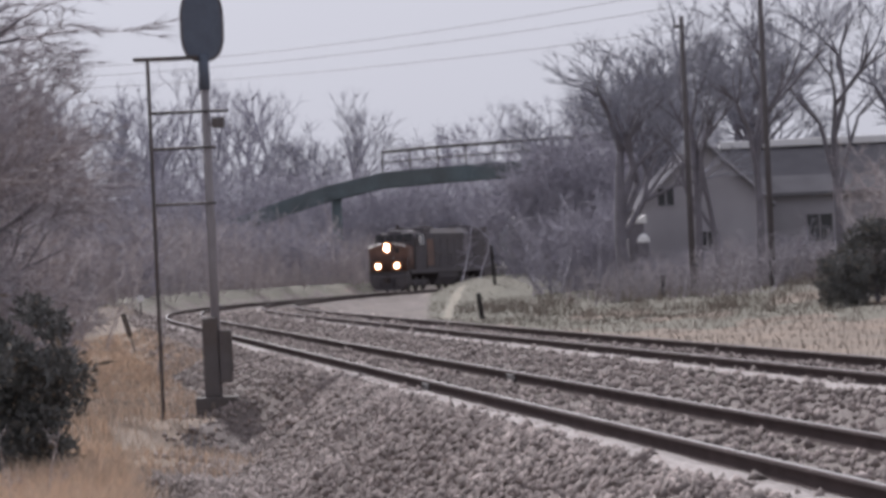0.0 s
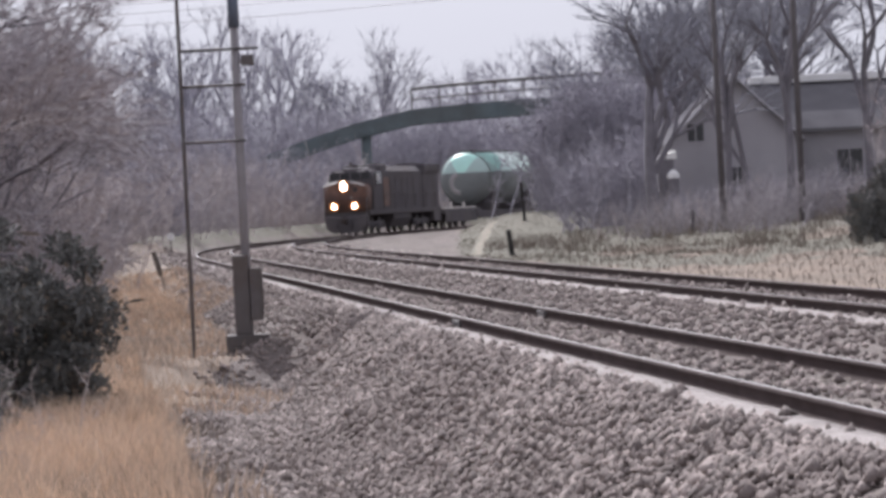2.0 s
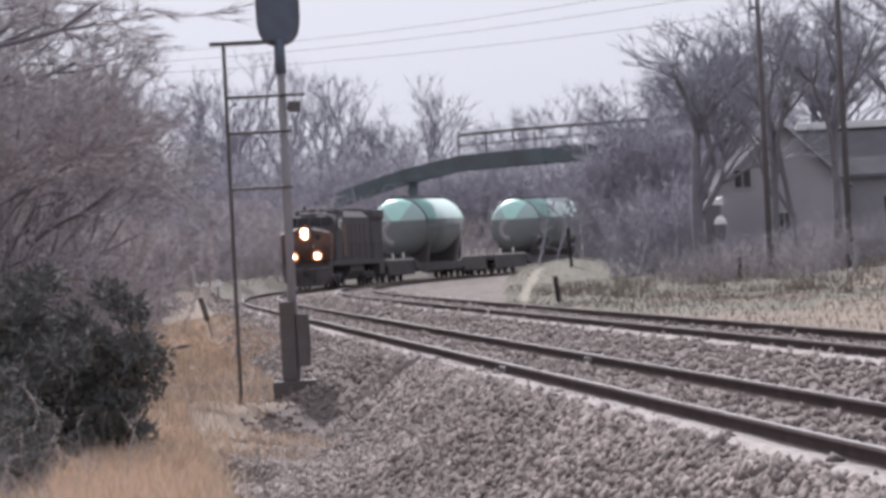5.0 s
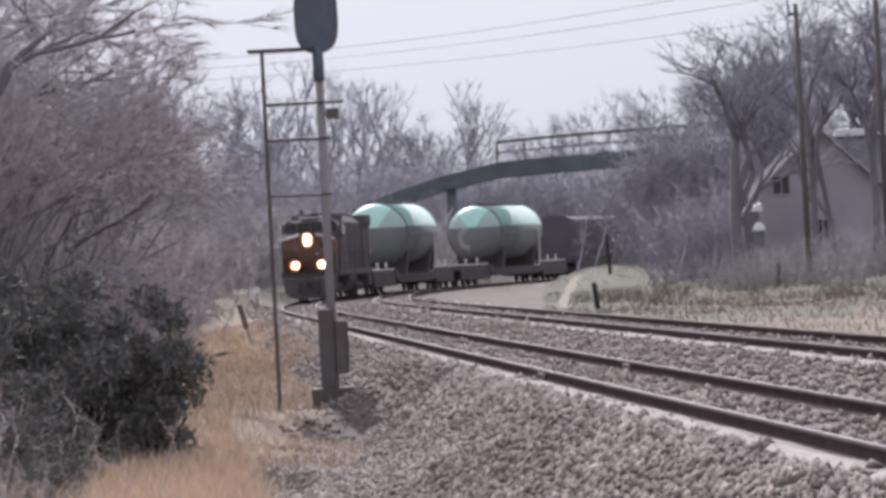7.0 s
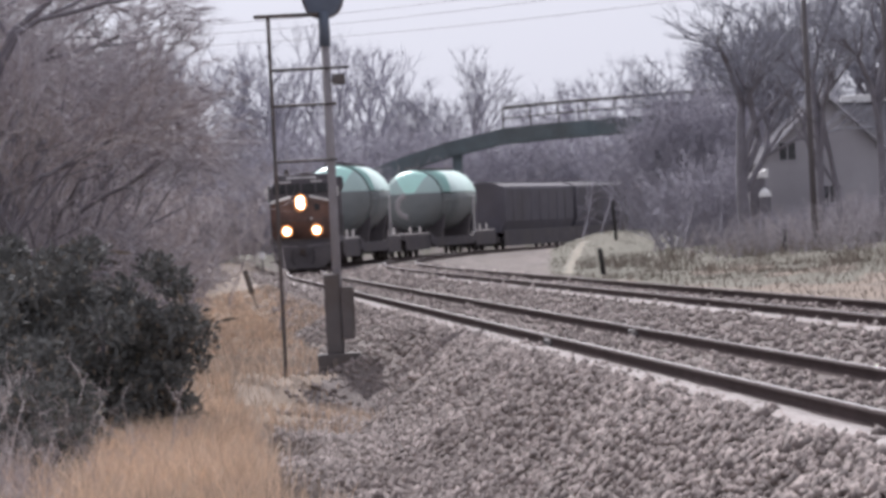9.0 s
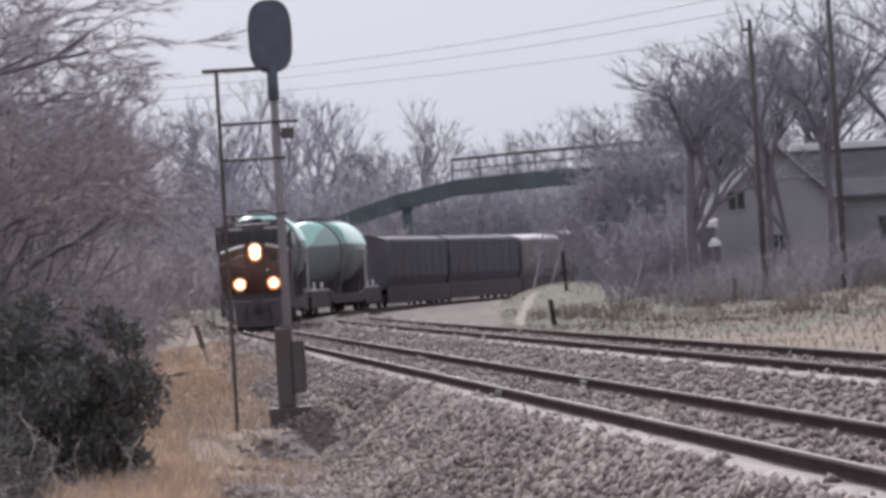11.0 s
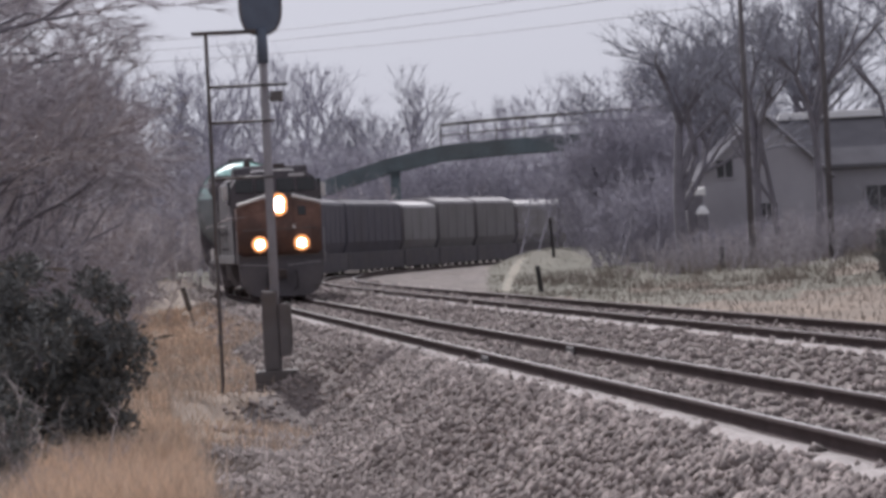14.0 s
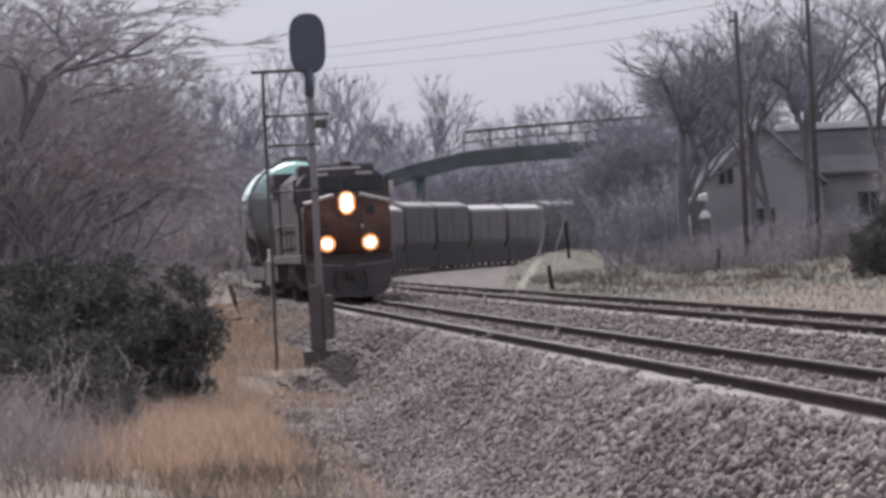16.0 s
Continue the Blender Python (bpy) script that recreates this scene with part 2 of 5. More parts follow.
def sticks_mesh(name, segs, material, sides=3, pointed=False, hair=False):
    """Tapered prisms from rows of x0 y0 z0 x1 y1 z1 r0 r1; hair: one sliver each for hair-thin twig ends."""
    s = np.asarray(segs, float)
    a, b, r0, r1 = s[:, :3], s[:, 3:6], s[:, 6:7], s[:, 7:8]
    d = b - a
    d /= np.linalg.norm(d, axis=1, keepdims=True) + 1e-9
    ref = np.where(np.abs(d[:, 2:3]) > 0.8, np.array([[1.0, 0, 0]]), np.array([[0, 0, 1.0]]))
    u = np.cross(d, ref)
    u /= np.linalg.norm(u, axis=1, keepdims=True) + 1e-9
    w = np.cross(d, u)
    ring = []
    if hair:
        q = np.random.default_rng(1).random((len(s), 1)) * 6.283
        side = r0 * (u * np.cos(q) + w * np.sin(q))
        return poly_mesh(name, np.stack([a - side, a + side, b], 1).reshape(-1, 3), np.arange(len(s) * 3).reshape(-1, 3), material)
    if pointed:
        for k in range(3):
            q = 2 * math.pi * k / 3
            ring.append(a + r0 * (u * math.cos(q) + w * math.sin(q)))
        v = np.stack(ring + [b], 1).reshape(-1, 3)
        base = np.arange(len(s))[:, None] * 4
        return poly_mesh(name, v, np.concatenate([base + np.array([[k, (k + 1) % 3, 3]]) for k in range(3)]), material)
    for end, r in ((a, r0), (b, r1)):
        for k in range(sides):
            q = 2 * math.pi * k / sides
            ring.append(end + r * (u * math.cos(q) + w * math.sin(q)))
    v = np.stack(ring, 1).reshape(-1, 3)
    base = np.arange(len(s))[:, None] * 2 * sides
    f = np.concatenate([base + np.array([[k, (k + 1) % sides, sides + (k + 1) % sides, sides + k]]) for k in range(sides)])
    me = bpy.data.meshes.new(name)
    me.vertices.add(len(v))
    me.vertices.foreach_set("co", v.ravel())
    me.loops.add(f.size)
    me.loops.foreach_set("vertex_index", f.ravel())
    me.polygons.add(len(f))
    me.polygons.foreach_set("loop_start", np.arange(len(f)) * 4)
    me.polygons.foreach_set("loop_total", np.full(len(f), 4))
    me.update(calc_edges=True)
    me.materials.append(material)
    return me


def joined(name, a, *more):
    """One mesh out of several with the same material."""
    bm = bmesh.new()
    bm.from_mesh(a)
    for b in more:
        bm.from_mesh(b)
    me = bpy.data.meshes.new(name)
    bm.to_mesh(me)
    bm.free()
    me.materials.append(a.materials[0])
    return me


def tube(points, r, sides=6):
    """One round tube along a line of points."""
    bm = bmesh.new()
    rings = []
    for k, p in enumerate(points):
        d = (Vector(points[min(k + 1, len(points) - 1)]) - Vector(points[max(k - 1, 0)])).normalized()
        u = d.cross(Vector((0, 0, 1)) if abs(d.z) < 0.9 else Vector((1, 0, 0))).normalized()
        w = d.cross(u)
        rings.append([bm.verts.new(Vector(p) + r * (u * math.cos(2 * math.pi * q / sides) + w * math.sin(2 * math.pi * q / sides))) for q in range(sides)])
    for a, b in zip(rings, rings[1:]):
        for q in range(sides):
            bm.faces.new((a[q], a[(q + 1) % sides], b[(q + 1) % sides], b[q]))
    bm.faces.new(rings[0])
    bm.faces.new(rings[-1][::-1])
    return bm


def poly_mesh(name, verts, faces, material):
    """A mesh from arrays of vertices and of equally long faces."""
    verts, faces = np.asarray(verts, float), np.asarray(faces)
    k = faces.shape[1]
    me = bpy.data.meshes.new(name)
    me.vertices.add(len(verts))
    me.vertices.foreach_set("co", verts.ravel())
    me.loops.add(faces.size)
    me.loops.foreach_set("vertex_index", faces.ravel())
    me.polygons.add(len(faces))
    me.polygons.foreach_set("loop_start", np.arange(len(faces)) * k)
    me.polygons.foreach_set("loop_total", np.full(len(faces), k))
    me.update(calc_edges=True)
    for m in material if isinstance(material, (list, tuple)) else [material]:
        me.materials.append(m)
    return me


# ---------------------------------------------------------------- the line of the near track
STEP = 1.0
S = np.arange(-120.0, 520.0, STEP)
bend = 0.0015625 * np.clip((S - 111.7) / 20, 0, 1) + 0.0017294 * np.clip((S - 153.1) / 20, 0, 1) - 0.0032919 * np.clip((S - 300) / 30, 0, 1)
TH = math.radians(4.367) - np.cumsum(bend) * STEP
PX = -np.cumsum(np.sin(TH)) * STEP
PY = np.cumsum(np.cos(TH)) * STEP
PX, PY = PX - np.interp(0, S, PX) + 4.183, PY - np.interp(0, S, PY) + 30.0


def on_line(s, off=0.0):
    """Place and heading at s metres along the line, off metres to its right."""
    th = np.interp(s, S, TH)
    return np.interp(s, S, PX) + off * np.cos(th), np.interp(s, S, PY) + off * np.sin(th), th


def offset_of(x, y):
    """Metres to the right of the near track's middle."""
    s = np.interp(y, PY[:500], S[:500])
    return (x - np.interp(s, S, PX)) * np.cos(np.interp(s, S, TH))


def smooth(a, b, v):
    k = np.clip((v - a) / (b - a), 0, 1)
    return k * k * (3 - 2 * k)


TRACK_GAP, RISE = 4.35, 0.10


def ground_z(x, y):
    """Height of the ground sheet; 0 is the top of the near track's rails."""
    x, y = np.asarray(x, float), np.asarray(y, float)
    d = offset_of(x, y)
    wob = 0.05 * np.sin(x * 1.3 + 0.7 * np.sin(y * 0.31)) * np.sin(y * 0.23 + x * 0.4) + 0.035 * np.sin(x * 3.1 + y * 0.9)
    left = -1.40 - 0.12 * smooth(66.5, 70.8, y) + 0.49 * smooth(71.0, 74.2, y) + 1.75 * smooth(120, 200, y) + wob
    left = left + smooth(7.5, 22, -d) * 1.2
    left = left + (0.0 - left) * (1 - smooth(3, 14, y)) * smooth(-4.6, -6.0, d)
    bed = -0.178 + 0.010 * np.sin(x * 2.1 + y * 1.3) + 0.008 * np.sin(y * 3.7 - x)
    right = -0.42 + wob + 1.0 * smooth(8, 26, d - TRACK_GAP) * smooth(90, 190, y) + 1.3 * smooth(222, 242, y) * (1 - smooth(258, 272, y)) * smooth(4.6, 10.5, x)
    toe = -3.6 + 0.8 * smooth(60, 66, y) * (1 - smooth(71.3, 74.4, y))
    z = left + (bed - left) * smooth(toe, -1.2, d)
    z = z + 0.10 * smooth(0.9, 2.6, d)
    return z + (right - z) * smooth(TRACK_GAP + 1.55, TRACK_GAP + 3.0, d)


def ballast_edge(x, y):
    """Offset from the near track at which the ballast gives way to the straw bank."""
    return -5.2 + 1.5 * smooth(50, 72, y) + 1.5 * smooth(74, 125, y) + 0.35 * np.sin(y * 0.7) + 0.25 * np.sin(y * 2.3 + x * 1.7)


def bare_strip(x, y):
    """Where the turf inside the curve is bare: the gravel beside the line (1) and the trodden path (2)."""
    x, y = np.asarray(x, float), np.asarray(y, float)
    gravel = (x < np.interp(y, [150, 154, 174, 244, 262], [3.4, 3.9, 4.3, 6.1, 6.6]) + 0.12 * np.sin(y * 0.9)) & (y > 140) & (y < 262)
    path = (np.abs(x - np.interp(y, [154, 203, 232, 241], [4.5, 6.15, 7.35, 8.1])) < 0.2 + 0.1 * smooth(170, 230, y)) & (y > 152) & (y < 242)
    return np.where(path, 2, np.where(gravel, 1, 0))


# ---------------------------------------------------------------- ground
def build_ground():
    xs = np.concatenate([[-3000, -800, -250, -90, -50, -34, -26, -20, -16], np.arange(-13, 24, 0.3), np.arange(25, 62, 2.0), [75, 100, 250, 800, 3000]])
    ys = np.concatenate([[-2500, -600, -150, -60, -45], np.arange(-35, 2, 3.0), np.arange(2, 130, 0.6), np.arange(130, 345, 1.5), np.arange(350, 480, 10), [520, 650, 1000, 2000, 4200]])
    gx, gy = np.meshgrid(xs, ys)
    gz = ground_z(gx, gy)
    v = np.stack([gx, gy, gz], -1).reshape(-1, 3)
    n, m = len(xs), len(ys)
    i = (np.arange(m - 1)[:, None] * n + np.arange(n - 1)[None]).ravel()
    f = np.stack([i, i + 1, i + n + 1, i + n], 1)
    me = poly_mesh("ground", v, f, [M_GROUND, M_BALLAST, M_PATH, M_TURF])
    cx, cy = v[f].mean(1)[:, 0], v[f].mean(1)[:, 1]
    d = offset_of(cx, cy)
    rag = 0.35 * np.sin(cy * 0.7) + 0.25 * np.sin(cy * 2.3 + cx * 1.7)
    idx = np.zeros(len(f), int)
    idx[(d > ballast_edge(cx, cy)) & (d < TRACK_GAP + 2.5 + 0.4 * rag) & (cy < 420)] = 1
    idx[(d > TRACK_GAP + 2.5) & (cy > 110) & ((np.sin(cx * 0.8 + cy * 0.11) + np.sin(cy * 0.37 - cx) > -0.6) | (cy > 150)) & (cy < 330)] = 3
    idx[(idx == 0) & (d < 0) & (cy > 188 + 6 * np.sin(cx * 1.3))] = 3
    bare = bare_strip(cx, cy)
    idx[(bare == 1) & (d > TRACK_GAP)] = 1
    idx[bare == 2] = 2
    me.polygons.foreach_set("material_index", idx)
    for p in me.polygons:
        p.use_smooth = True
    return tagged(new("ground", me), "dry grassy ground with a wide grey ballast bed", "ground", kind="structure")


ground = build_ground()


def scatter_stones():
    rng = np.random.default_rng(5)
    fields = [(31000, 26, 75, -5.3, -1.22, 1.25), (13000, 26, 110, -0.6, 5.2, 1.4), (6000, 75, 130, -4.3, -1.15, 1.0), (7000, 100, 190, -2.4, 6.6, 1.0),
              (10500, 8, 26, -4.6, -1.05, 1.0), (3000, 8, 26, -0.6, 3.5, 1.0), (900, 26, 90, -1.2, -0.95, 1.0)]
    y = np.concatenate([y0 + (y1 - y0) * rng.random(n) ** p for n, y0, y1, d0, d1, p in fields])
    d = np.concatenate([rng.uniform(d0, d1, n) for n, y0, y1, d0, d1, p in fields])
    keep = np.abs(np.abs(d) - 0.75) > 0.13
    y, d = y[keep], d[keep]
    s = np.interp(y, PY[:500], S[:500])
    x, y, _ = on_line(s, d)
    keep = (d > ballast_edge(x, y) + rng.normal(0, 0.3, len(d))) & (((x + 2.4) / 1.8) ** 2 + ((y - 72.2) / 3.0) ** 2 > rng.uniform(-1.5, 1.0, len(d)))
    x, y = x[keep], y[keep]
    z = ground_z(x, y)
    r = rng.uniform(0.022, 0.060, len(x)) * (1 + 0.5 * smooth(90, 150, y)) * (1 + 0.5 * (rng.random(len(x)) > 0.93))
    dirs = np.array([[1, 0, 0], [0, 1, 0], [-1, 0, 0], [0, -1, 0], [0, 0, 1], [0, 0, -0.7]], float)
    ang = rng.random(len(x)) * 6.283
    rot = np.stack([np.cos(ang), -np.sin(ang), np.sin(ang), np.cos(ang)], -1).reshape(-1, 2, 2)
    v = dirs[None] * rng.uniform(0.6, 1.35, (len(x), 6, 1)) + rng.normal(0, 0.16, (len(x), 6, 3))
    v[:, :, :2] = np.einsum("nij,nkj->nki", rot, v[:, :, :2])
    v = v * r[:, None, None] + np.stack([x, y, z + r * 0.35], -1)[:, None]
    tri = np.array([[0, 1, 4], [1, 2, 4], [2, 3, 4], [3, 0, 4], [1, 0, 5], [2, 1, 5], [3, 2, 5], [0, 3, 5]])
    f = (np.arange(len(x))[:, None, None] * 6 + tri[None]).reshape(-1, 3)
    return tagged(new("ballast_stones", poly_mesh("ballast_stones", v.reshape(-1, 3), f, M_STONE)),
                  "loose angular grey and pinkish ballast stones", "gravel", kind="stuff")


scatter_stones()


# ---------------------------------------------------------------- tracks
def rail_mesh(name, off, z, s0, s1):
    prof = [(-0.076, -0.215), (0.076, -0.215), (0.076, -0.19), (0.014, -0.165), (0.014, -0.055), (0.038, -0.042), (0.038, -0.006), (0.022, 0.0), (-0.022, 0.0), (-0.038, -0.006), (-0.038, -0.042), (-0.014, -0.055), (-0.014, -0.165), (-0.076, -0.19)]
    ss = np.arange(s0, s1, 2.0)
    v = np.concatenate([np.stack([*on_line(ss, off + px)[:2], np.full(len(ss), z + pz)], -1)[:, None] for px, pz in prof], 1)
    k = len(prof)
    v = v.reshape(-1, 3)
    f, idx = [], []
    for j in range(len(ss) - 1):
        for q in range(k):
            f.append((j * k + q, j * k + (q + 1) % k, (j + 1) * k + (q + 1) % k, (j + 1) * k + q))
            idx.append(1 if q == 7 else 0)
    me = poly_mesh(name, v, f, [M_RAIL, M_RAILTOP])
    me.polygons.foreach_set("material_index", idx)
    return me


def build_track(name, off, z, label):
    t = thing(name, label, "railway track", kind="structure")
    for side in (-0.7535, 0.7535):
        r = new("rail", rail_mesh("rail", off + side, z, -110, 470))
        r.parent = t
    tie = box(-1.28, 1.28, -0.11, 0.11, -0.18, 0.0, 0.015)
    me = bpy.data.meshes.new("tie")
    tie.to_mesh(me)
    tie.free()
    me.materials.append(M_TIE)
    for k in range(150):
        x, y, th = on_line(2.0 + k * 0.55, off)
        o = new("tie", me)
        o.parent = t
        o.matrix_basis = pose(x, y, z - 0.172 + random.uniform(-0.004, 0.003), 0, 0, math.degrees(th) + random.uniform(-0.6, 0.6))
    v, f = [], []
    q = np.array([(a, b, c) for c in (-0.18, 0.0) for a, b in ((-1.28, -0.11), (1.28, -0.11), (1.28, 0.11), (-1.28, 0.11))], float)
    for k in range(520):
        x, y, th = on_line(2.0 + (150 + k) * 0.55, off)
        c, sn = math.cos(th), math.sin(th)
        w = np.stack([x + q[:, 0] * c - q[:, 1] * sn, y + q[:, 0] * sn + q[:, 1] * c, z - 0.173 + q[:, 2]], -1)
        b = len(v) * 8
        v.append(w)
        f += [(b + 4, b + 5, b + 6, b + 7), (b, b + 1, b + 5, b + 4), (b + 1, b + 2, b + 6, b + 5), (b + 2, b + 3, b + 7, b + 6), (b + 3, b, b + 4, b + 7)]
    far = tagged(new("far_ties", poly_mesh("far_ties", np.concatenate(v), f, M_TIE)), kind="stuff")
    far.parent = t
    return t


near_track = build_track("railway_track", 0.0, 0.0, "curving railway track of rusty rails in grey ballast, shiny rail heads")
far_track = build_track("railway_track", TRACK_GAP, RISE, "second curving railway track beside the first in pale ballast")


def shoulder_strip(base, rise, label):
    """The top of the ballast shoulder outside a rail, painted pale as if sunlit."""
    ss = np.arange(-100, 190, 0.7)
    rng = np.random.default_rng(9)
    rows = []
    for off, z in ((-0.84, -0.235), (-0.86, -0.132), (-1.06, -0.128), (-1.32, -0.27)):
        wob = rng.normal(0, 0.03, len(ss)) if off < -1 else 0
        x, y, _ = on_line(ss, base + off + wob)
        rows.append(np.stack([x, y, z + rise + rng.normal(0, 0.006, len(ss))], -1))
    v = np.stack(rows, 1).reshape(-1, 3)
    f = [(k * 4 + q, k * 4 + q + 1, k * 4 + q + 5, k * 4 + q + 4) for k in range(len(ss) - 1) for q in range(3)]
    tagged(new("ballast_shoulder", poly_mesh("ballast_shoulder", v, f, M_LITBALLAST)), label, "ballast", kind="structure")


shoulder_strip(0.0, 0.0, "ballast shoulder beside the rusty rail, painted sunlit pale")
shoulder_strip(TRACK_GAP, RISE, "ballast shoulder of the second track, painted sunlit pale")


def joint(track, s, off, z):
    """A pale pair of joint bars bolted to the web of a rail."""
    x, y, th = on_line(s, off)
    bm = bmesh.new()
    for sx in (-1, 1):
        box(sx * 0.03 - 0.018, sx * 0.03 + 0.018, -0.45, 0.45, -0.135, -0.045, 0.006, bm)
        for b in (-0.3, -0.1, 0.1, 0.3):
            rod((sx * 0.045, b, -0.09), (sx * 0.065, b, -0.09), 0.018, sides=6, bm=bm)
    o = part("joint_bar", bm, M_ALU, track, "pale steel joint bars on the rail")
    o.matrix_basis = pose(x, y, z, 0, 0, math.degrees(th))


joint(near_track, 27.2, -0.7535, 0)
joint(near_track, 29.5, 0.7535, 0)
joint(far_track, 10.2, TRACK_GAP - 0.7535, RISE)


# ---------------------------------------------------------------- signal
def build_signal():
    X, Y, G = -2.13, 74.5, -1.03
    sg = thing("railway_signal", "tall railway signal with dark oval backboard on a grey mast", "railway signal", pose(X, Y, G))
    h = lambda z: z - G
    part("foundation", box(-0.42, 0.36, -0.35, 0.35, -0.25, h(-0.84), 0.03), M_CONCRETE, sg, "stained concrete foundation, darkened for shade")
    part("base_plate", box(-0.43, 0.37, -0.28, 0.28, h(-0.84), h(-0.62), 0.02), M_CASE, sg, "dark base plate")
    part("base_case", box(-0.25, 0.05, -0.22, 0.22, h(-0.62), h(0.86), 0.03), M_CASE, sg, "tall weathered grey cable case")
    case = part("relay_case", box(0.06, 0.29, -0.26, 0.14, h(-0.36), h(0.62), 0.025), M_CASE, sg, "small dark relay case")
    part("hinge", box(0.27, 0.305, -0.28, -0.24, h(-0.2), h(0.45), 0.005), M_IRON, case)
    part("mast", rod((0, 0, h(-0.7)), (0, 0, h(5.3)), 0.088, 0.08, 14), M_MAST, sg, "grey aluminium mast", True)
    part("neck", rod((0, 0, h(5.1)), (0, 0, h(5.75)), 0.11, 0.10, 14), M_SIGNAL, sg, "dark mast top", True)
    # oval backboard
    bm = bmesh.new()
    w, hh = 0.385, 0.655
    outline = []
    for k in range(40):
        a = 2 * math.pi * k / 40
        cx, cz = math.cos(a), math.sin(a)
        outline.append((w * math.copysign(abs(cx) ** 0.75, cx), h(6.3) + hh * math.copysign(abs(cz) ** 0.62, cz)))
    prism(outline, -0.02, 0.02, bm)
    part("backboard", bm, M_SIGNAL, sg, "dark blue-grey oval backboard")
    rim = bmesh.new()
    for k in range(40):
        (x0, z0), (x1, z1) = outline[k], outline[(k + 1) % 40]
        rod((x0 * 0.985, 0, z0), (x1 * 0.985, 0, z1), 0.03, sides=6, bm=rim)
    part("rim", rim, M_BLACK, sg, "darker rolled rim")
    for z in (6.65, 6.3, 5.95):
        hood = rod((0, 0.02, h(z)), (0, 0.3, h(z) + 0.0), 0.13, 0.125, 16)
        part("hood", hood, M_BLACK, sg, "round lamp hood")
    # ladder
    for y in (-0.2, 0.2):
        part("ladder_stile", rod((-1.04, y, 0.0), (-1.04, y, h(5.72)), 0.026, sides=8), M_IRON, sg)
    for k in range(21):
        z = 0.3 + k * 0.31
        part("rung", rod((-1.04, -0.2, z), (-1.04, 0.2, z), 0.012, sides=6), M_IRON, sg)
    part("top_platform", box(-1.3, -0.1, -0.24, 0.24, h(5.68), h(5.735), 0.01), M_IRON, sg, "narrow grated top platform")
    for z, x1 in ((4.70, 0.42), (4.03, 0.16), (2.99, 0.12)):
        bm = bmesh.new()
        for y in (-0.18, 0.18):
            rod((-1.04, y, h(z)), (x1, y * 0.4, h(z)), 0.022, sides=8, bm=bm)
        part("stand_off", bm, M_IRON, sg, "thin ladder stand-off bracket")
    plate = part("plate_box", box(0.10, 0.34, -0.08, 0.08, h(4.38), h(4.58), 0.02), M_CASE, sg, "small dark plate box")
    part("plate_bracket", box(-0.05, 0.15, -0.03, 0.03, h(4.43), h(4.48)), M_IRON, sg)
    return sg


build_signal()


# ---------------------------------------------------------------- line-side posts
def line_post(x, y, height, radius, label, lean=0.0):
    z = float(ground_z(x, y))
    p = thing("marker_post", label, "post", pose(x, y, z - 0.05, 0, lean, 0), "line-side posts")
    part("post", rod((0, 0, 0), (0, 0, height), radius, radius * 0.9, 10), M_POST, p)
    part("cap", rod((0, 0, height), (0, 0, height + 0.04), radius * 1.05, radius * 0.5, 10), M_POST, p)
    return p


line_post(5.72, 150, 1.0, 0.10, "short blackened wooden post in turf beside the track", -6)
line_post(9.75, 234, 2.3, 0.10, "slim dark post on the green mound", -3)
line_post(13.8, 165, 0.95, 0.09, "dark stub of a post in dry grass", 2)


def stake():
    x, y = -6.42, 132
    z = float(ground_z(x, y))
    p = thing("leaning_stake", "leaning stake with a black marker board in dry grass", "stake", pose(x, y, z - 0.1, 0, -15, 0))
    part("stake_shaft", rod((0, 0, 0), (0, 0, 1.4), 0.03, sides=8), M_WEED, p)
    part("marker_board", box(-0.08, 0.08, -0.02, 0.02, 0.66, 1.46, 0.01), M_POST, p, "black marker board")


stake()


def reflector():
    x, y = -8.45, 180
    z = float(ground_z(x, y))
    p = thing("reflector_marker", "small white reflector disc on a thin post beside the track", "marker", pose(x, y, z - 0.1))
    part("marker_shaft", rod((0, 0, 0), (0, 0, 0.95), 0.035, sides=8), M_IRON, p)
    part("disc", rod((0, -0.04, 0.95), (0, 0.0, 0.95), 0.16, sides=18), M_WHITE, p, "white disc")


reflector()


# ---------------------------------------------------------------- train
def truck(parent, y, z_r=0.46, axles=2, span=1.8):
    t = part("truck_frame", box(-1.12, 1.12, y - span / 2 - 0.35, y + span / 2 + 0.35, 0.42, 0.82, 0.06), M_BLACK, parent)
    for k in range(axles):
        a = y - span / 2 + span * k / (axles - 1)
        bm = rod((-0.82, a, z_r), (0.82, a, z_r), 0.08, sides=8)
        for sx in (-0.76, 0.76):
            rod((sx - 0.065, a, z_r), (sx + 0.065, a, z_r), z_r, z_r * 0.985, 22, bm)
        part("wheelset", bm, M_WHEEL, t)
    for sx in (-1.16, 1.16):
        for k in range(axles):
            a = y - span / 2 + span * k / (axles - 1)
            part("axle_box", box(sx - 0.07, sx + 0.07, a - 0.16, a + 0.16, 0.36, 0.62), M_BLACK, t)


def coupler(parent, y, sign):
    part("coupler", box(-0.14, 0.14, min(y, y + sign * 0.7), max(y, y + sign * 0.7), 0.72, 1.0, 0.04), M_WHEEL, parent)


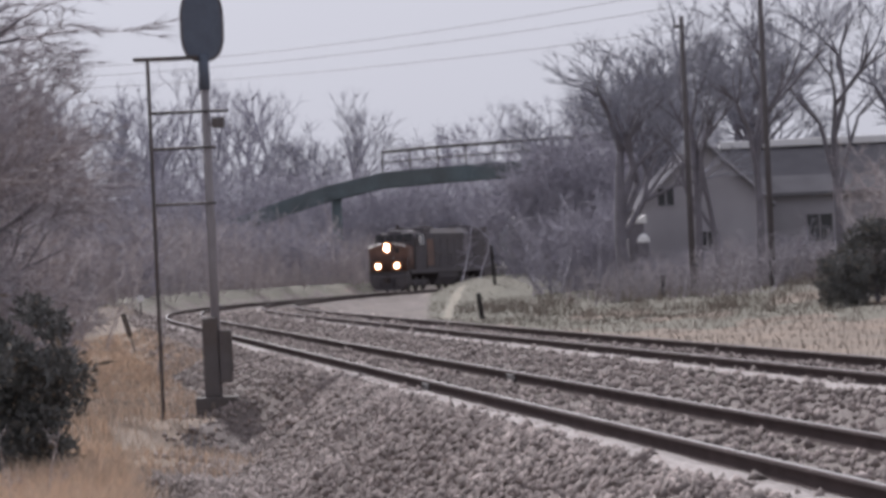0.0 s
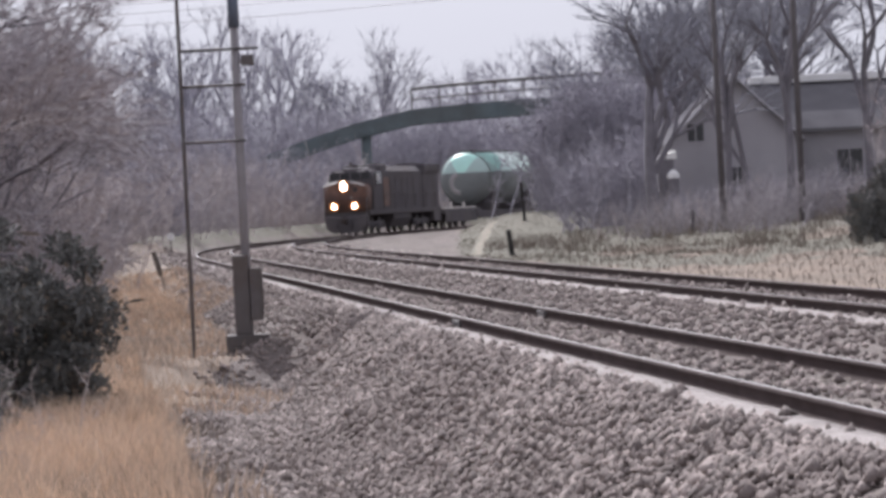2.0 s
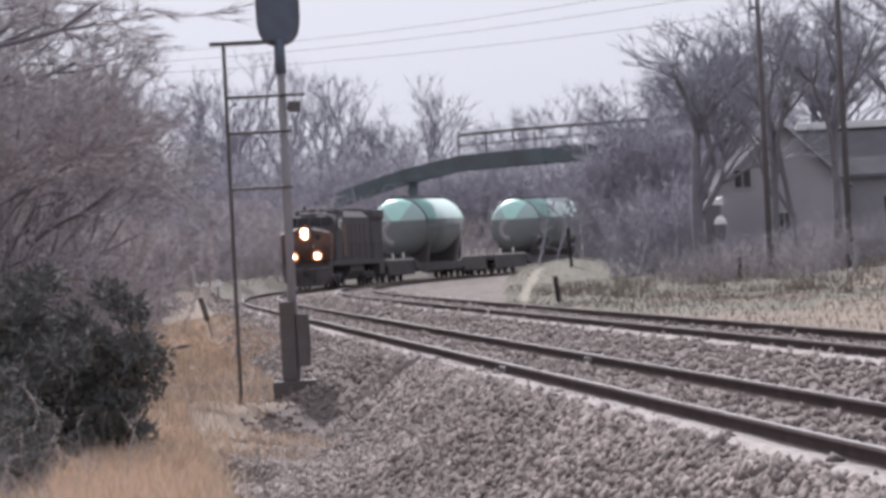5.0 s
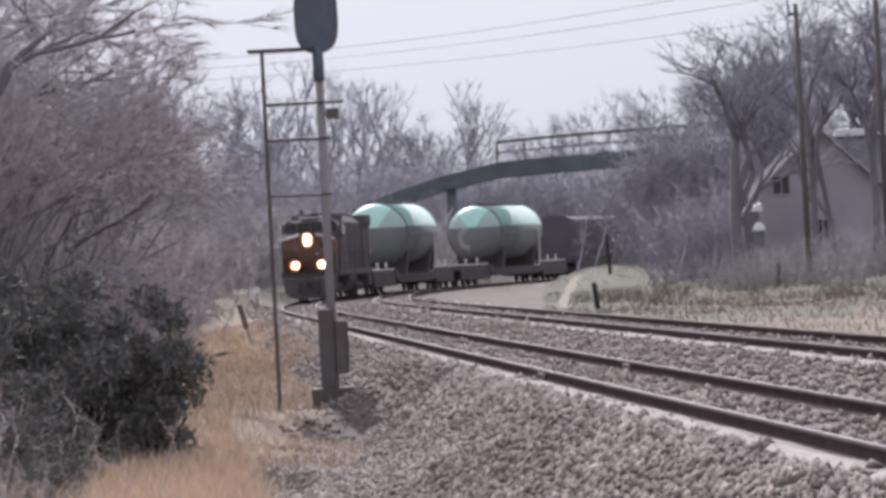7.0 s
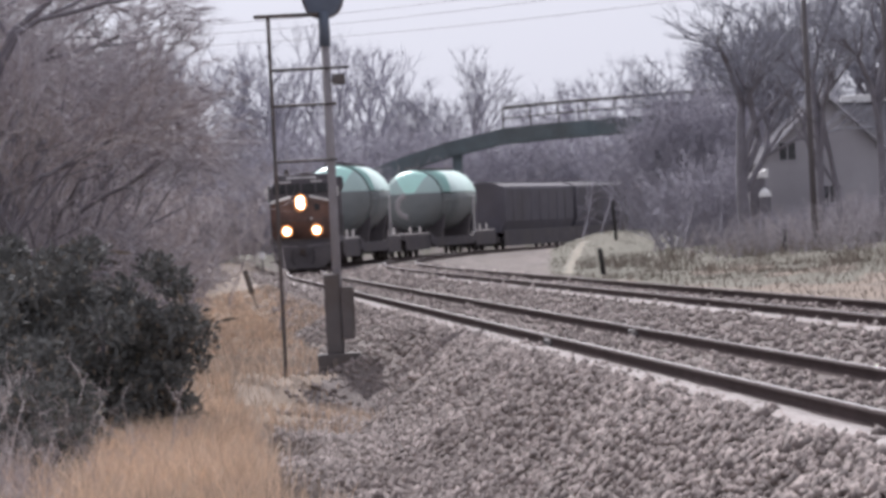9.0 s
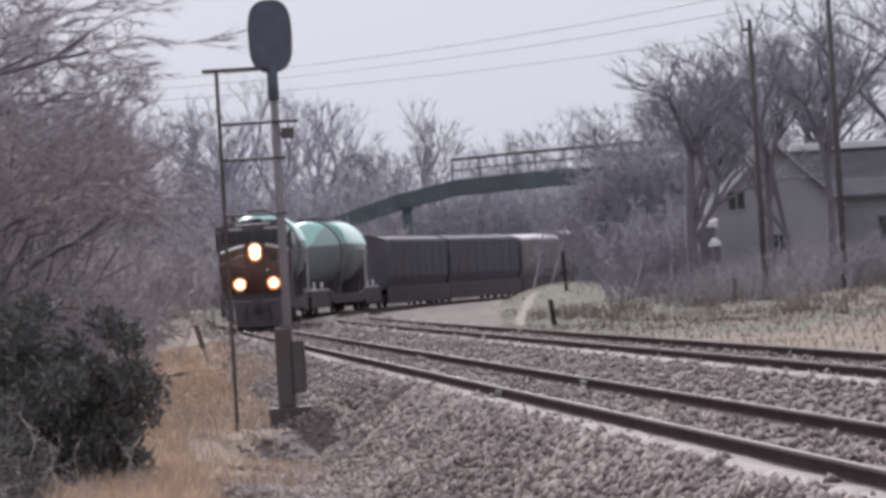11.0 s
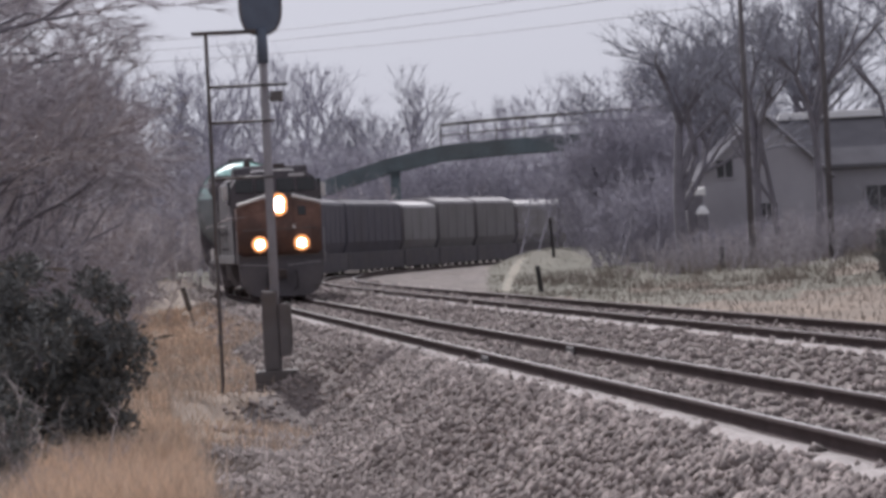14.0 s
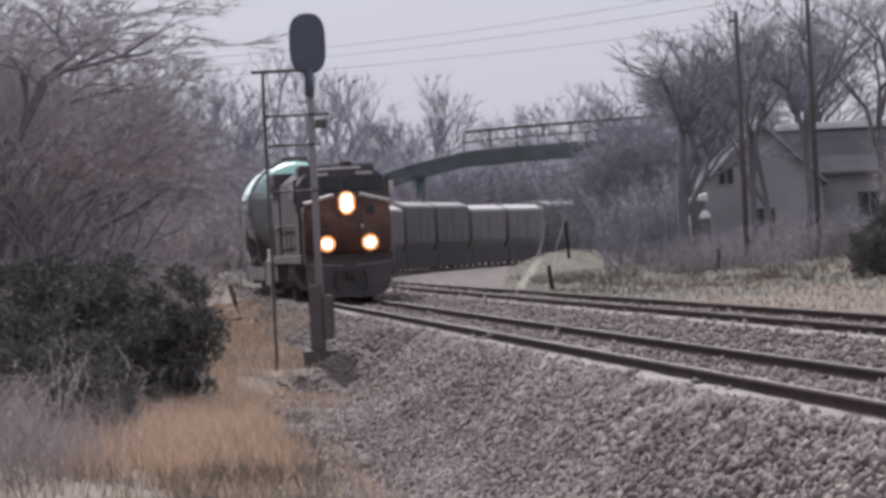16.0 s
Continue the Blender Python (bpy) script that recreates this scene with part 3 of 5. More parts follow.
def locomotive():
    lo = thing("locomotive", "orange and black diesel locomotive with three lit headlights, grimy", "locomotive")
    F = 10.7
    part("frame", box(-1.5, 1.5, -F - 0.8, F - 0.7, 1.22, 1.52, 0.03), M_BLACK, lo, "black underframe")
    pilot = part("pilot", prism([(-0.8, 0.12), (0.8, 0.12), (1.12, 0.26), (1.32, 0.6), (1.38, 1.42), (-1.38, 1.42), (-1.32, 0.6), (-1.12, 0.26)], F - 1.2, F - 0.15), M_BLACK, lo, "sooty grey-black pilot plate")
    part("step", box(-1.5, -1.05, F - 0.7, F - 0.1, 0.42, 0.47), M_IRON, pilot)
    part("step", box(1.05, 1.5, F - 0.7, F - 0.1, 0.42, 0.47), M_IRON, pilot)
    coupler(lo, F - 0.2, 1)
    coupler(lo, -F - 0.75, -1)
    part("side_skirt", box(-1.46, 1.46, -F - 0.7, -F + 1.4, 0.55, 1.22, 0.04), M_BLACK, lo, "dark rear steps and sill")
    # short nose with sloped top
    nose = prism([(-1.34, 1.44), (1.34, 1.44), (1.38, 3.14), (0.55, 3.38), (-0.55, 3.38), (-1.38, 3.14)], F - 2.2, F - 0.12)
    bmesh.ops.bevel(nose, geom=list(nose.edges), offset=0.10, segments=2, affect="EDGES")
    nose = part("nose", nose, M_ORANGE, lo, "grimy orange nose", True)
    for sx in (-1, 1):
        part("nose_stripe", rod((sx * 1.36, F - 0.12, 3.13), (sx * 0.42, F - 0.12, 3.38), 0.055, sides=6), M_SILVER, nose, "pale stripe")
    part("nose_door", box(-1.0, -0.45, F - 0.14, F - 0.085, 1.6, 3.2, 0.02), M_ORANGE, nose, "orange nose door")
    part("nose_window", box(-0.86, -0.6, F - 0.1, F - 0.07, 2.72, 3.02, 0.02), M_GLASS, nose, "small dark window in the nose door")
    for z in (1.75, 2.3):
        part("latch", box(-0.5, -0.42, F - 0.1, F - 0.05, z, z + 0.12, 0.01), M_SILVER, nose, "worn pale latch")
    part("nose_rail", tube([(-1.2, F - 0.02, 2.3), (-1.2, F + 0.1, 2.3), (-0.35, F + 0.1, 2.3), (0.35, F + 0.1, 2.3), (1.2, F + 0.1, 2.3), (1.2, F - 0.02, 2.3)], 0.018), M_IRON, nose, "thin rail across the nose")
    part("platform_edge", box(-1.36, 1.36, F - 0.2, F - 0.04, 1.4, 1.45, 0.01), M_CONCRETE, lo, "scuffed pale platform edge")
    for sx in (-1, 1):
        part("hose", tube([(sx * 0.45, F - 0.12, 0.95), (sx * 0.5, F + 0.08, 0.7), (sx * 0.48, F + 0.1, 0.42), (sx * 0.38, F + 0.06, 0.32)], 0.03), M_POST, pilot, "hanging rubber air hose")
        part("uncoupling_bar", rod((sx * 0.2, F - 0.1, 1.12), (sx * 1.3, F - 0.1, 1.2), 0.014, sides=6), M_DULLROOF, pilot, "pale uncoupling bar")
    # cab
    cab = prism([(-1.46, 1.5), (1.46, 1.5), (1.48, 3.68), (1.2, 4.1), (0.6, 4.22), (-0.6, 4.22), (-1.2, 4.1), (-1.48, 3.68)], F - 4.7, F - 2.0)
    bmesh.ops.bevel(cab, geom=list(cab.edges), offset=0.06, segments=2, affect="EDGES")
    cab = part("cab", cab, M_DARKBODY, lo, "black-roofed cab")
    for x0, x1 in ((-1.30, -0.72), (-0.62, -0.06), (0.06, 0.62), (0.72, 1.30)):
        part("windshield", box(x0, x1, F - 2.02, F - 1.97, 3.54, 3.98, 0.02), M_GLASS, cab, "dark windshield")
    part("number_board", box(-0.98, -0.45, F - 2.03, F - 1.96, 4.03, 4.12, 0.01), M_GREYROOF, cab, "pale number board")
    part("number_board", box(0.45, 0.98, F - 2.03, F - 1.96, 4.03, 4.12, 0.01), M_GREYROOF, cab, "pale number board")
    for sx in (-1, 1):
        part("side_window", box(sx * 1.5 - 0.05, sx * 1.5 + 0.05, F - 4.1, F - 2.7, 3.2, 3.95, 0.02), M_GLASS, cab, "dark side window")
        part("mirror", box(sx * 1.62 - 0.08, sx * 1.62 + 0.08, F - 2.75, F - 2.68, 3.35, 3.8, 0.02), M_SILVER, cab, "bright mirror")
    part("air_conditioner", box(-0.7, 0.7, F - 4.3, F - 3.0, 4.2, 4.3, 0.05), M_GREYROOF, cab, "pale roof unit")
    # lamps, each with an added orange glowing disc for its flare
    head = part("headlight_case", box(-0.27, 0.27, F - 0.14, F + 0.02, 2.78, 3.43, 0.05), M_BLACK, lo, "headlight case")
    for z in (3.0, 3.2):
        part("lamp_bowl", rod((0.0, F + 0.005, z), (0.0, F + 0.03, z), 0.27, 0.25, 20), M_FLARE, head, "orange glowing disc standing in for lamp flare")
        part("headlight", rod((0.0, F + 0.01, z), (0.0, F + 0.06, z), 0.145, 0.13, 20), M_HEAD, head, "lit white headlight")
    for sx in (-1, 1):
        dl = part("ditch_light_case", box(sx * 0.68 - 0.2, sx * 0.68 + 0.2, F - 0.14, F + 0.02, 1.63, 2.03, 0.04), M_BLACK, lo)
        part("lamp_bowl", rod((sx * 0.68, F + 0.005, 1.83), (sx * 0.68, F + 0.03, 1.83), 0.26, 0.24, 20), M_FLARE, dl, "orange glowing disc standing in for lamp flare")
        part("ditch_light", rod((sx * 0.68, F + 0.01, 1.83), (sx * 0.68, F + 0.06, 1.83), 0.135, 0.12, 20), M_DITCH, dl, "lit ditch light")
    # hood, radiators, tanks
    part("hood", prism([(-1.36, 1.5), (1.36, 1.5), (1.36, 4.0), (0.9, 4.38), (-0.9, 4.38), (-1.36, 4.0)], -F + 4.4, F - 4.7), M_DARKBODY, lo, "grimy engine hood, painted dark for backlit shade")
    rad = part("radiator", prism([(-1.42, 1.5), (1.42, 1.5), (1.42, 3.75), (1.55, 4.0), (1.55, 4.45), (-1.55, 4.45), (-1.55, 4.0), (-1.42, 3.75)], -F - 0.55, -F + 4.4), M_DARKBODY, lo, "winged radiator section")
    for sx in (-1, 1):
        for k in range(3):
            part("radiator_grille", box(sx * 1.55 - 0.02, sx * 1.55 + 0.02, -F + 0.6 + k * 1.12, -F + 1.55 + k * 1.12, 4.08, 4.4, 0.01), M_BLACK, rad)
        for k in range(6):
            y = F - 6.2 - k * 1.75
            part("hood_door", box(sx * 1.365 - 0.02, sx * 1.365 + 0.02, y - 0.75, y + 0.75, 1.75, 3.6, 0.015), M_ORANGE if k < 1 else M_DARKBODY, lo)
    part("bell", rod((0.75, F - 5.4, 4.46), (0.75, F - 5.4, 4.72), 0.14, 0.06, 12), M_WHEEL, lo, "small roof bell")
    for k in range(3):
        part("horn", rod((-0.3 + 0.12 * k, F - 3.1, 4.42), (-0.3 + 0.12 * k, F - 2.6 + 0.08 * k, 4.42), 0.03, 0.07, 10), M_WHEEL, lo, "air horn trumpet")
    for k in range(3):
        part("fan", rod((0, -F + 1.0 + k * 1.3, 4.44), (0, -F + 1.0 + k * 1.3, 4.58), 0.55, 0.52, 18), M_BLACK, lo, "round roof fan")
    part("exhaust", box(-0.45, 0.45, 0.5, 1.7, 4.36, 4.58, 0.04), M_BLACK, lo)
    part("dynamic_brake", box(-1.25, 1.25, F - 6.9, F - 4.9, 3.6, 4.46, 0.1), M_DARKBODY, lo, "boxy dynamic brake")
    part("fuel_tank", prism([(-1.35, 0.9), (-1.0, 0.35), (1.0, 0.35), (1.35, 0.9), (1.35, 1.25), (-1.35, 1.25)], -2.7, 2.7), M_BLACK, lo, "black fuel tank")
    for y in (6.6, -6.6):
        truck(lo, y, 0.53, 3, 3.7)
    # handrails
    for sx in (-1, 1):
        bm = bmesh.new()
        for k in range(6):
            y = F - 5.0 - k * 3.15
            rod((sx * 1.45, y, 1.5), (sx * 1.45, y, 2.55), 0.016, sides=6, bm=bm)
        rod((sx * 1.45, F - 5.0, 2.55), (sx * 1.45, F - 5.0 - 5 * 3.15, 2.55), 0.016, sides=6, bm=bm)
        part("handrail", bm, M_IRON, lo, "thin handrail")
        part("grab_rail", rod((sx * 1.42, F - 0.2, 1.2), (sx * 1.42, F - 0.2, 2.3), 0.016, sides=6), M_DULLROOF, lo, "pale grab rail")
    return lo


def shell(r, y0, y1, a0, a1, cz, steps=24):
    """A curved plate between two angles (degrees from the right, over the top)."""
    bm = bmesh.new()
    rows = []
    for rr in (r, r - 0.04):
        for y in (y0, y1):
            rows.append([bm.verts.new((rr * math.cos(radians(a0 + (a1 - a0) * k / steps)), y, cz + rr * math.sin(radians(a0 + (a1 - a0) * k / steps)))) for k in range(steps + 1)])
    for a, b in ((0, 1), (2, 3), (0, 2), (1, 3)):
        for k in range(steps):
            bm.faces.new((rows[a][k], rows[a][k + 1], rows[b][k + 1], rows[b][k]))
    for k in (0, steps):
        bm.faces.new((rows[0][k], rows[1][k], rows[3][k], rows[2][k]))
    bmesh.ops.recalc_face_normals(bm, faces=bm.faces)
    return bm


def flat_car():
    c = thing("flat_car", "long dark flat railcar carrying a large teal vessel", "railcar", group="loaded flat cars")
    L = 15.2
    part("end_deck", box(-1.45, 1.45, 7.4, L, 1.0, 1.32, 0.03), M_BLACK, c, "raised dark end deck")
    part("end_deck", box(-1.45, 1.45, -L, -7.4, 1.0, 1.32, 0.03), M_BLACK, c, "raised dark end deck")
    part("deck_planks", box(-1.4, 1.4, 7.5, L - 0.2, 1.32, 1.43, 0.01), M_DECK, c, "pale worn planks")
    part("deck_planks", box(-1.4, 1.4, -L + 0.2, -7.5, 1.32, 1.43, 0.01), M_DECK, c, "pale worn planks")
    part("well_girder", side_prism([(-8.0, 1.3), (-7.4, 0.75), (-6.2, 0.55), (6.2, 0.55), (7.4, 0.75), (8.0, 1.3), (7.0, 1.32), (6.4, 1.1), (-6.4, 1.1), (-7.0, 1.32)], -1.5, 1.5), M_BLACK, c, "dark well girder")
    for y0, y1 in ((7.6, 15.0), (-15.0, -7.6)):
        for sx in (-1, 1):
            part("side_sill", box(sx * 1.42 - 0.05, sx * 1.42 + 0.05, y0, y1, 0.4, 1.02, 0.01), M_BLACK, c, "dark side sill")
    for y in (12.9, 9.7, -9.7, -12.9):
        truck(c, y)
    coupler(c, L, 1)
    coupler(c, -L, -1)
    for sx in (-1, 1):
        for y in (10.5, 13.5, -9.5, -12.0):
            part("stake_post", box(sx * 1.4 - 0.05, sx * 1.4 + 0.05, y - 0.05, y + 0.05, 1.37, 1.8), M_SILVER, c, "pale tie-down post")
    return c


def vessel():
    v = thing("teal_vessel", "large pale teal cylindrical vessel, shaded darker below, on a flat car", "tank", group="vessels on flat cars")
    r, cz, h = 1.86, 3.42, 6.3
    # the darker tone below is backlit shade put into the colour
    part("lower_shell", shell(r, -h, h - 1.2, 166, 374, cz), M_TEALSHADE, v, "lower half, shade painted in grey-green", True)
    # sunlit paleness is a painted shell, ending on a slant over the teal upper half
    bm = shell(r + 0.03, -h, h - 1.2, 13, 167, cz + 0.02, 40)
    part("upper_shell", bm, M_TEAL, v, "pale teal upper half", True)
    bm = shell(r + 0.06, -h + 0.03, 0.0, 12, 168, cz + 0.02, 40)
    for q in bm.verts:
        if q.co.y > -0.01:
            q.co.y = 2.9 - 3.6 * max(0.0, (q.co.z - cz) / r) ** 1.5
    part("cover", bm, M_LITSHELL, v, "pale rear of the upper half, painted as sunlit", True)
    # blunt faceted front; the lit wedge and shaded lower part are painted in
    bm = bmesh.new()
    rings = []
    for y, k in [(h - 1.2 + 1.2 * math.sin(q * math.pi / 16), math.cos(q * math.pi / 16) if q < 8 else 0.03) for q in range(9)]:
        rings.append([bm.verts.new((r * k * math.cos(2 * math.pi * q / 32), y, cz + r * k * math.sin(2 * math.pi * q / 32))) for q in range(32)])
    for a in range(8):
        for q in range(32):
            bm.faces.new((rings[a][q], rings[a][(q + 1) % 32], rings[a + 1][(q + 1) % 32], rings[a + 1][q]))
    bm.faces.new(rings[8])
    bmesh.ops.bisect_plane(bm, geom=list(bm.verts) + list(bm.edges) + list(bm.faces), plane_co=(0, 0, cz + 0.42), plane_no=(0, 0, 1))
    bmesh.ops.recalc_face_normals(bm, faces=bm.faces)
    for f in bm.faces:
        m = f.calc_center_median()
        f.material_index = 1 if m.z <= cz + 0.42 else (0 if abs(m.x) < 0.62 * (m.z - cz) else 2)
    front = part("front_head", bm, [M_TEALEND, M_TEALSHADE, M_LITSHELL], v, "domed front end, painted sunlit teal wedge above, shaded below")
    # added pale crescent that imitates a sun glint on the head
    ring = bmesh.new()
    rows = [[ring.verts.new((0.15 + k * math.sin(a), h - 1.2 + d + 1.2 * math.sqrt(max(0.0, 1 - (((0.15 + k * math.sin(a)) ** 2 + (k * math.cos(a) - 0.35) ** 2) / r ** 2))), cz - 0.35 + k * math.cos(a)))
             for k, d in ((0.45, -0.05), (0.52, 0.08), (0.8, 0.08), (0.87, -0.05))] for a in [math.pi * (0.05 + 0.95 * q / 20) for q in range(21)]]
    for a, b in zip(rows, rows[1:]):
        for q in range(3):
            ring.faces.new((a[q], a[q + 1], b[q + 1], b[q]))
    part("manway_ring", ring, M_DULLROOF, front, "pale crescent standing in for a sun glint on the front end", True)
    bm = rod((0, -h - 0.35, cz), (0, -h, cz), r * 0.8, r, 32)
    part("rear_head", bm, M_TEALSHADE, v, "dark rear end")
    part("collar", shell(r + 0.075, h - 1.3, h - 1.15, 0, 360, cz, 40), M_TEALSHADE, v, "grey flange round the front shoulder")
    part("ridge_cap", box(-0.5, 0.5, -h + 0.2, h - 1.3, cz + r - 0.1, cz + r + 0.17, 0.05), M_BLACK, v, "dark ridge cap")
    for y in (-h + 1.6, h - 2.4):
        saddle = prism([(-1.5, 1.1), (1.5, 1.1), (1.72, 2.5), (1.2, 2.0), (0, 1.62), (-1.2, 2.0), (-1.72, 2.5)], y - 0.35, y + 0.35)
        part("saddle", saddle, M_BLACK, v, "dark cradle saddle")
    for sx in (-1, 1):
        part("strut", rod((sx * 1.5, -h + 0.6, 1.15), (sx * 1.85, -h + 0.6, 3.1), 0.10, sides=8), M_BLACK, v, "dark strut")
        part("rear_post", box(sx * 1.86 - 0.06, sx * 1.86 + 0.06, -h + 1.0, -h + 1.3, 1.3, cz + 0.2, 0.02), M_GREYROOF, v, "pale upright post")
        part("seam", box(sx * 1.88 - 0.03, sx * 1.88 + 0.03, -h, h - 1.2, cz - 0.04, cz + 0.05), M_TEALSHADE, v, "grey seam strip")
    return v


def hopper(length, body_mat, roof_mat, label, group, top):
    c = thing("hopper_car", label, "railcar", group=group)
    L = length / 2 - 0.45
    part("body", prism([(-1.25, 1.1), (1.25, 1.1), (1.55, 1.9), (1.58, top - 0.3), (-1.58, top - 0.3), (-1.55, 1.9)], -L, L), body_mat, c)
    part("roof", prism([(-1.59, top - 0.3), (1.59, top - 0.3), (1.5, top - 0.14), (0.8, top + 0.12), (-0.8, top + 0.12), (-1.5, top - 0.14)], -L + 0.05, L - 0.05), roof_mat, c, "paler roof")
    n = max(3, int(length / 2.4))
    for sx in (-1, 1):
        for k in range(n + 1):
            y = -L + 2 * L * k / n
            part("side_rib", box(sx * 1.57 - 0.016, sx * 1.57 + 0.016, y - 0.02, y + 0.02, 1.85, top - 0.3, 0.006), body_mat, c)
        # sill reaches far down as a dark sheet for the shade under the car
        part("side_sill", box(sx * 1.56 - 0.06, sx * 1.56 + 0.06, -L - 0.3, L + 0.3, 0.2, 1.3, 0.02), M_BLACK, c, "dark sill, drawn deep to stand in for shade below")
    part("hatch_walk", box(-0.3, 0.3, -L + 0.3, L - 0.3, top + 0.12, top + 0.2, 0.02), roof_mat, c)
    for k in range(2 if length < 15 else 3):
        y = (k - (0.5 if length < 15 else 1)) * length / 3.6
        part("chute", prism([(-1.0, 1.12), (1.0, 1.12), (0.45, 0.45), (-0.45, 0.45)], y - 0.8, y + 0.8), M_BLACK, c, "dark discharge chute")
    for y in (L - 1.3, -L + 1.3):
        truck(c, y)
    part("ladder", box(1.60, 1.66, L - 0.5, L - 0.1, 1.2, top - 0.3, 0.01), body_mat, c)
    coupler(c, L, 1)
    coupler(c, -L, -1)
    return c


TRAIN = []          # thing, metres of its middle behind the front lamps, half its truck distance


def assemble_train():
    TRAIN.append((locomotive(), 10.7, 6.6))
    c = flat_car()
    TRAIN.append((c, 38.7, 11.3))
    v = vessel()
    TRAIN.append((v, 38.7, 11.3))
    TRAIN.append((copy_thing(c, Matrix()), 71.4, 11.3))
    TRAIN.append((copy_thing(v, Matrix()), 71.4, 11.3))
    b = hopper(20.0, M_BLACKCAR, M_BLACKCAR, "long coal-black covered hopper car", "black hopper cars", 4.35)
    TRAIN.append((b, 98.0, 8.2))
    TRAIN.append((copy_thing(b, Matrix()), 118.0, 8.2))
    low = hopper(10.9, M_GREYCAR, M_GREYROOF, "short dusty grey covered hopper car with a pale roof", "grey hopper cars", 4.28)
    tall = hopper(10.9, M_DULLCAR, M_DULLROOF, "short dull grey covered hopper car with a paler roof", "grey hopper cars", 4.52)
    used = []
    for k, kind in enumerate((low, tall, tall, low, low, tall, low, low)):
        TRAIN.append((copy_thing(kind, Matrix()) if kind in used else kind, 133.5 + 10.9 * k, 3.6))
        used.append(kind)


assemble_train()


# ---------------------------------------------------------------- footbridge
def build_bridge():
    b = thing("overpass_bridge", "dark green steel overpass with a tall fence, rising over the line", "bridge")
    Y = 330
    pts = [(-14, 3.4), (-8.5, 5.35), (-3.5, 7.0), (0.2, 8.03), (4.9, 8.95), (9.5, 9.18), (14.2, 9.32), (19, 9.45), (25, 9.6)]
    for (x0, z0), (x1, z1) in zip(pts, pts[1:]):
        bm = bmesh.new()
        for y0, y1, dz0, dz1 in ((-2.2, -1.9, -0.65, 0.62), (1.9, 2.2, -0.65, 0.62), (-1.9, 1.9, -0.1, 0.12)):
            vs = [bm.verts.new((x, Y + y, z + dz)) for x, z in ((x0, z0), (x1, z1)) for y in (y0, y1) for dz in (dz0, dz1)]
            bmesh.ops.convex_hull(bm, input=vs)
        part("girder", bm, M_BRIDGE, b, "dark green plate girder")
        n = max(2, int((x1 - x0) / 2.6))
        for k in range(n):
            x = x0 + (x1 - x0) * k / n
            z = z0 + (z1 - z0) * k / n
            if x > 3:
                for y in (-2.05, 2.05):
                    part("fence_post", rod((x, Y + y, z + 0.6), (x, Y + y, z + 2.3), 0.03, sides=5), M_IRON, b)
            part("stiffener", box(x - 0.06, x + 0.06, Y - 2.27, Y - 2.2, z - 0.6, z + 0.55), M_BRIDGE, b)
        if x0 > 3:
            for y in (-2.05, 2.05):
                part("top_rail", rod((x0, Y + y, z0 + 2.33), (x1, Y + y, z1 + 2.33), 0.065, sides=6), M_IRON, b, "fence top rail")
                part("mid_rail", rod((x0, Y + y, z0 + 1.45), (x1, Y + y, z1 + 1.45), 0.03, sides=6), M_IRON, b)
    for x, z in ((1.0, 8.0), (-9.5, 4.6), (19.0, 9.2)):
        g = float(ground_z(x, Y))
        pier = part("pier", box(x - 0.4, x + 0.4, Y - 1.6, Y + 1.6, g - 0.3, z - 0.1, 0.05), M_BRIDGE, b, "dark pier")
        part("pier_cap", box(x - 0.55, x + 0.55, Y - 2.3, Y + 2.3, z - 0.4, z + 0.05, 0.04), M_BRIDGE, pier)


build_bridge()


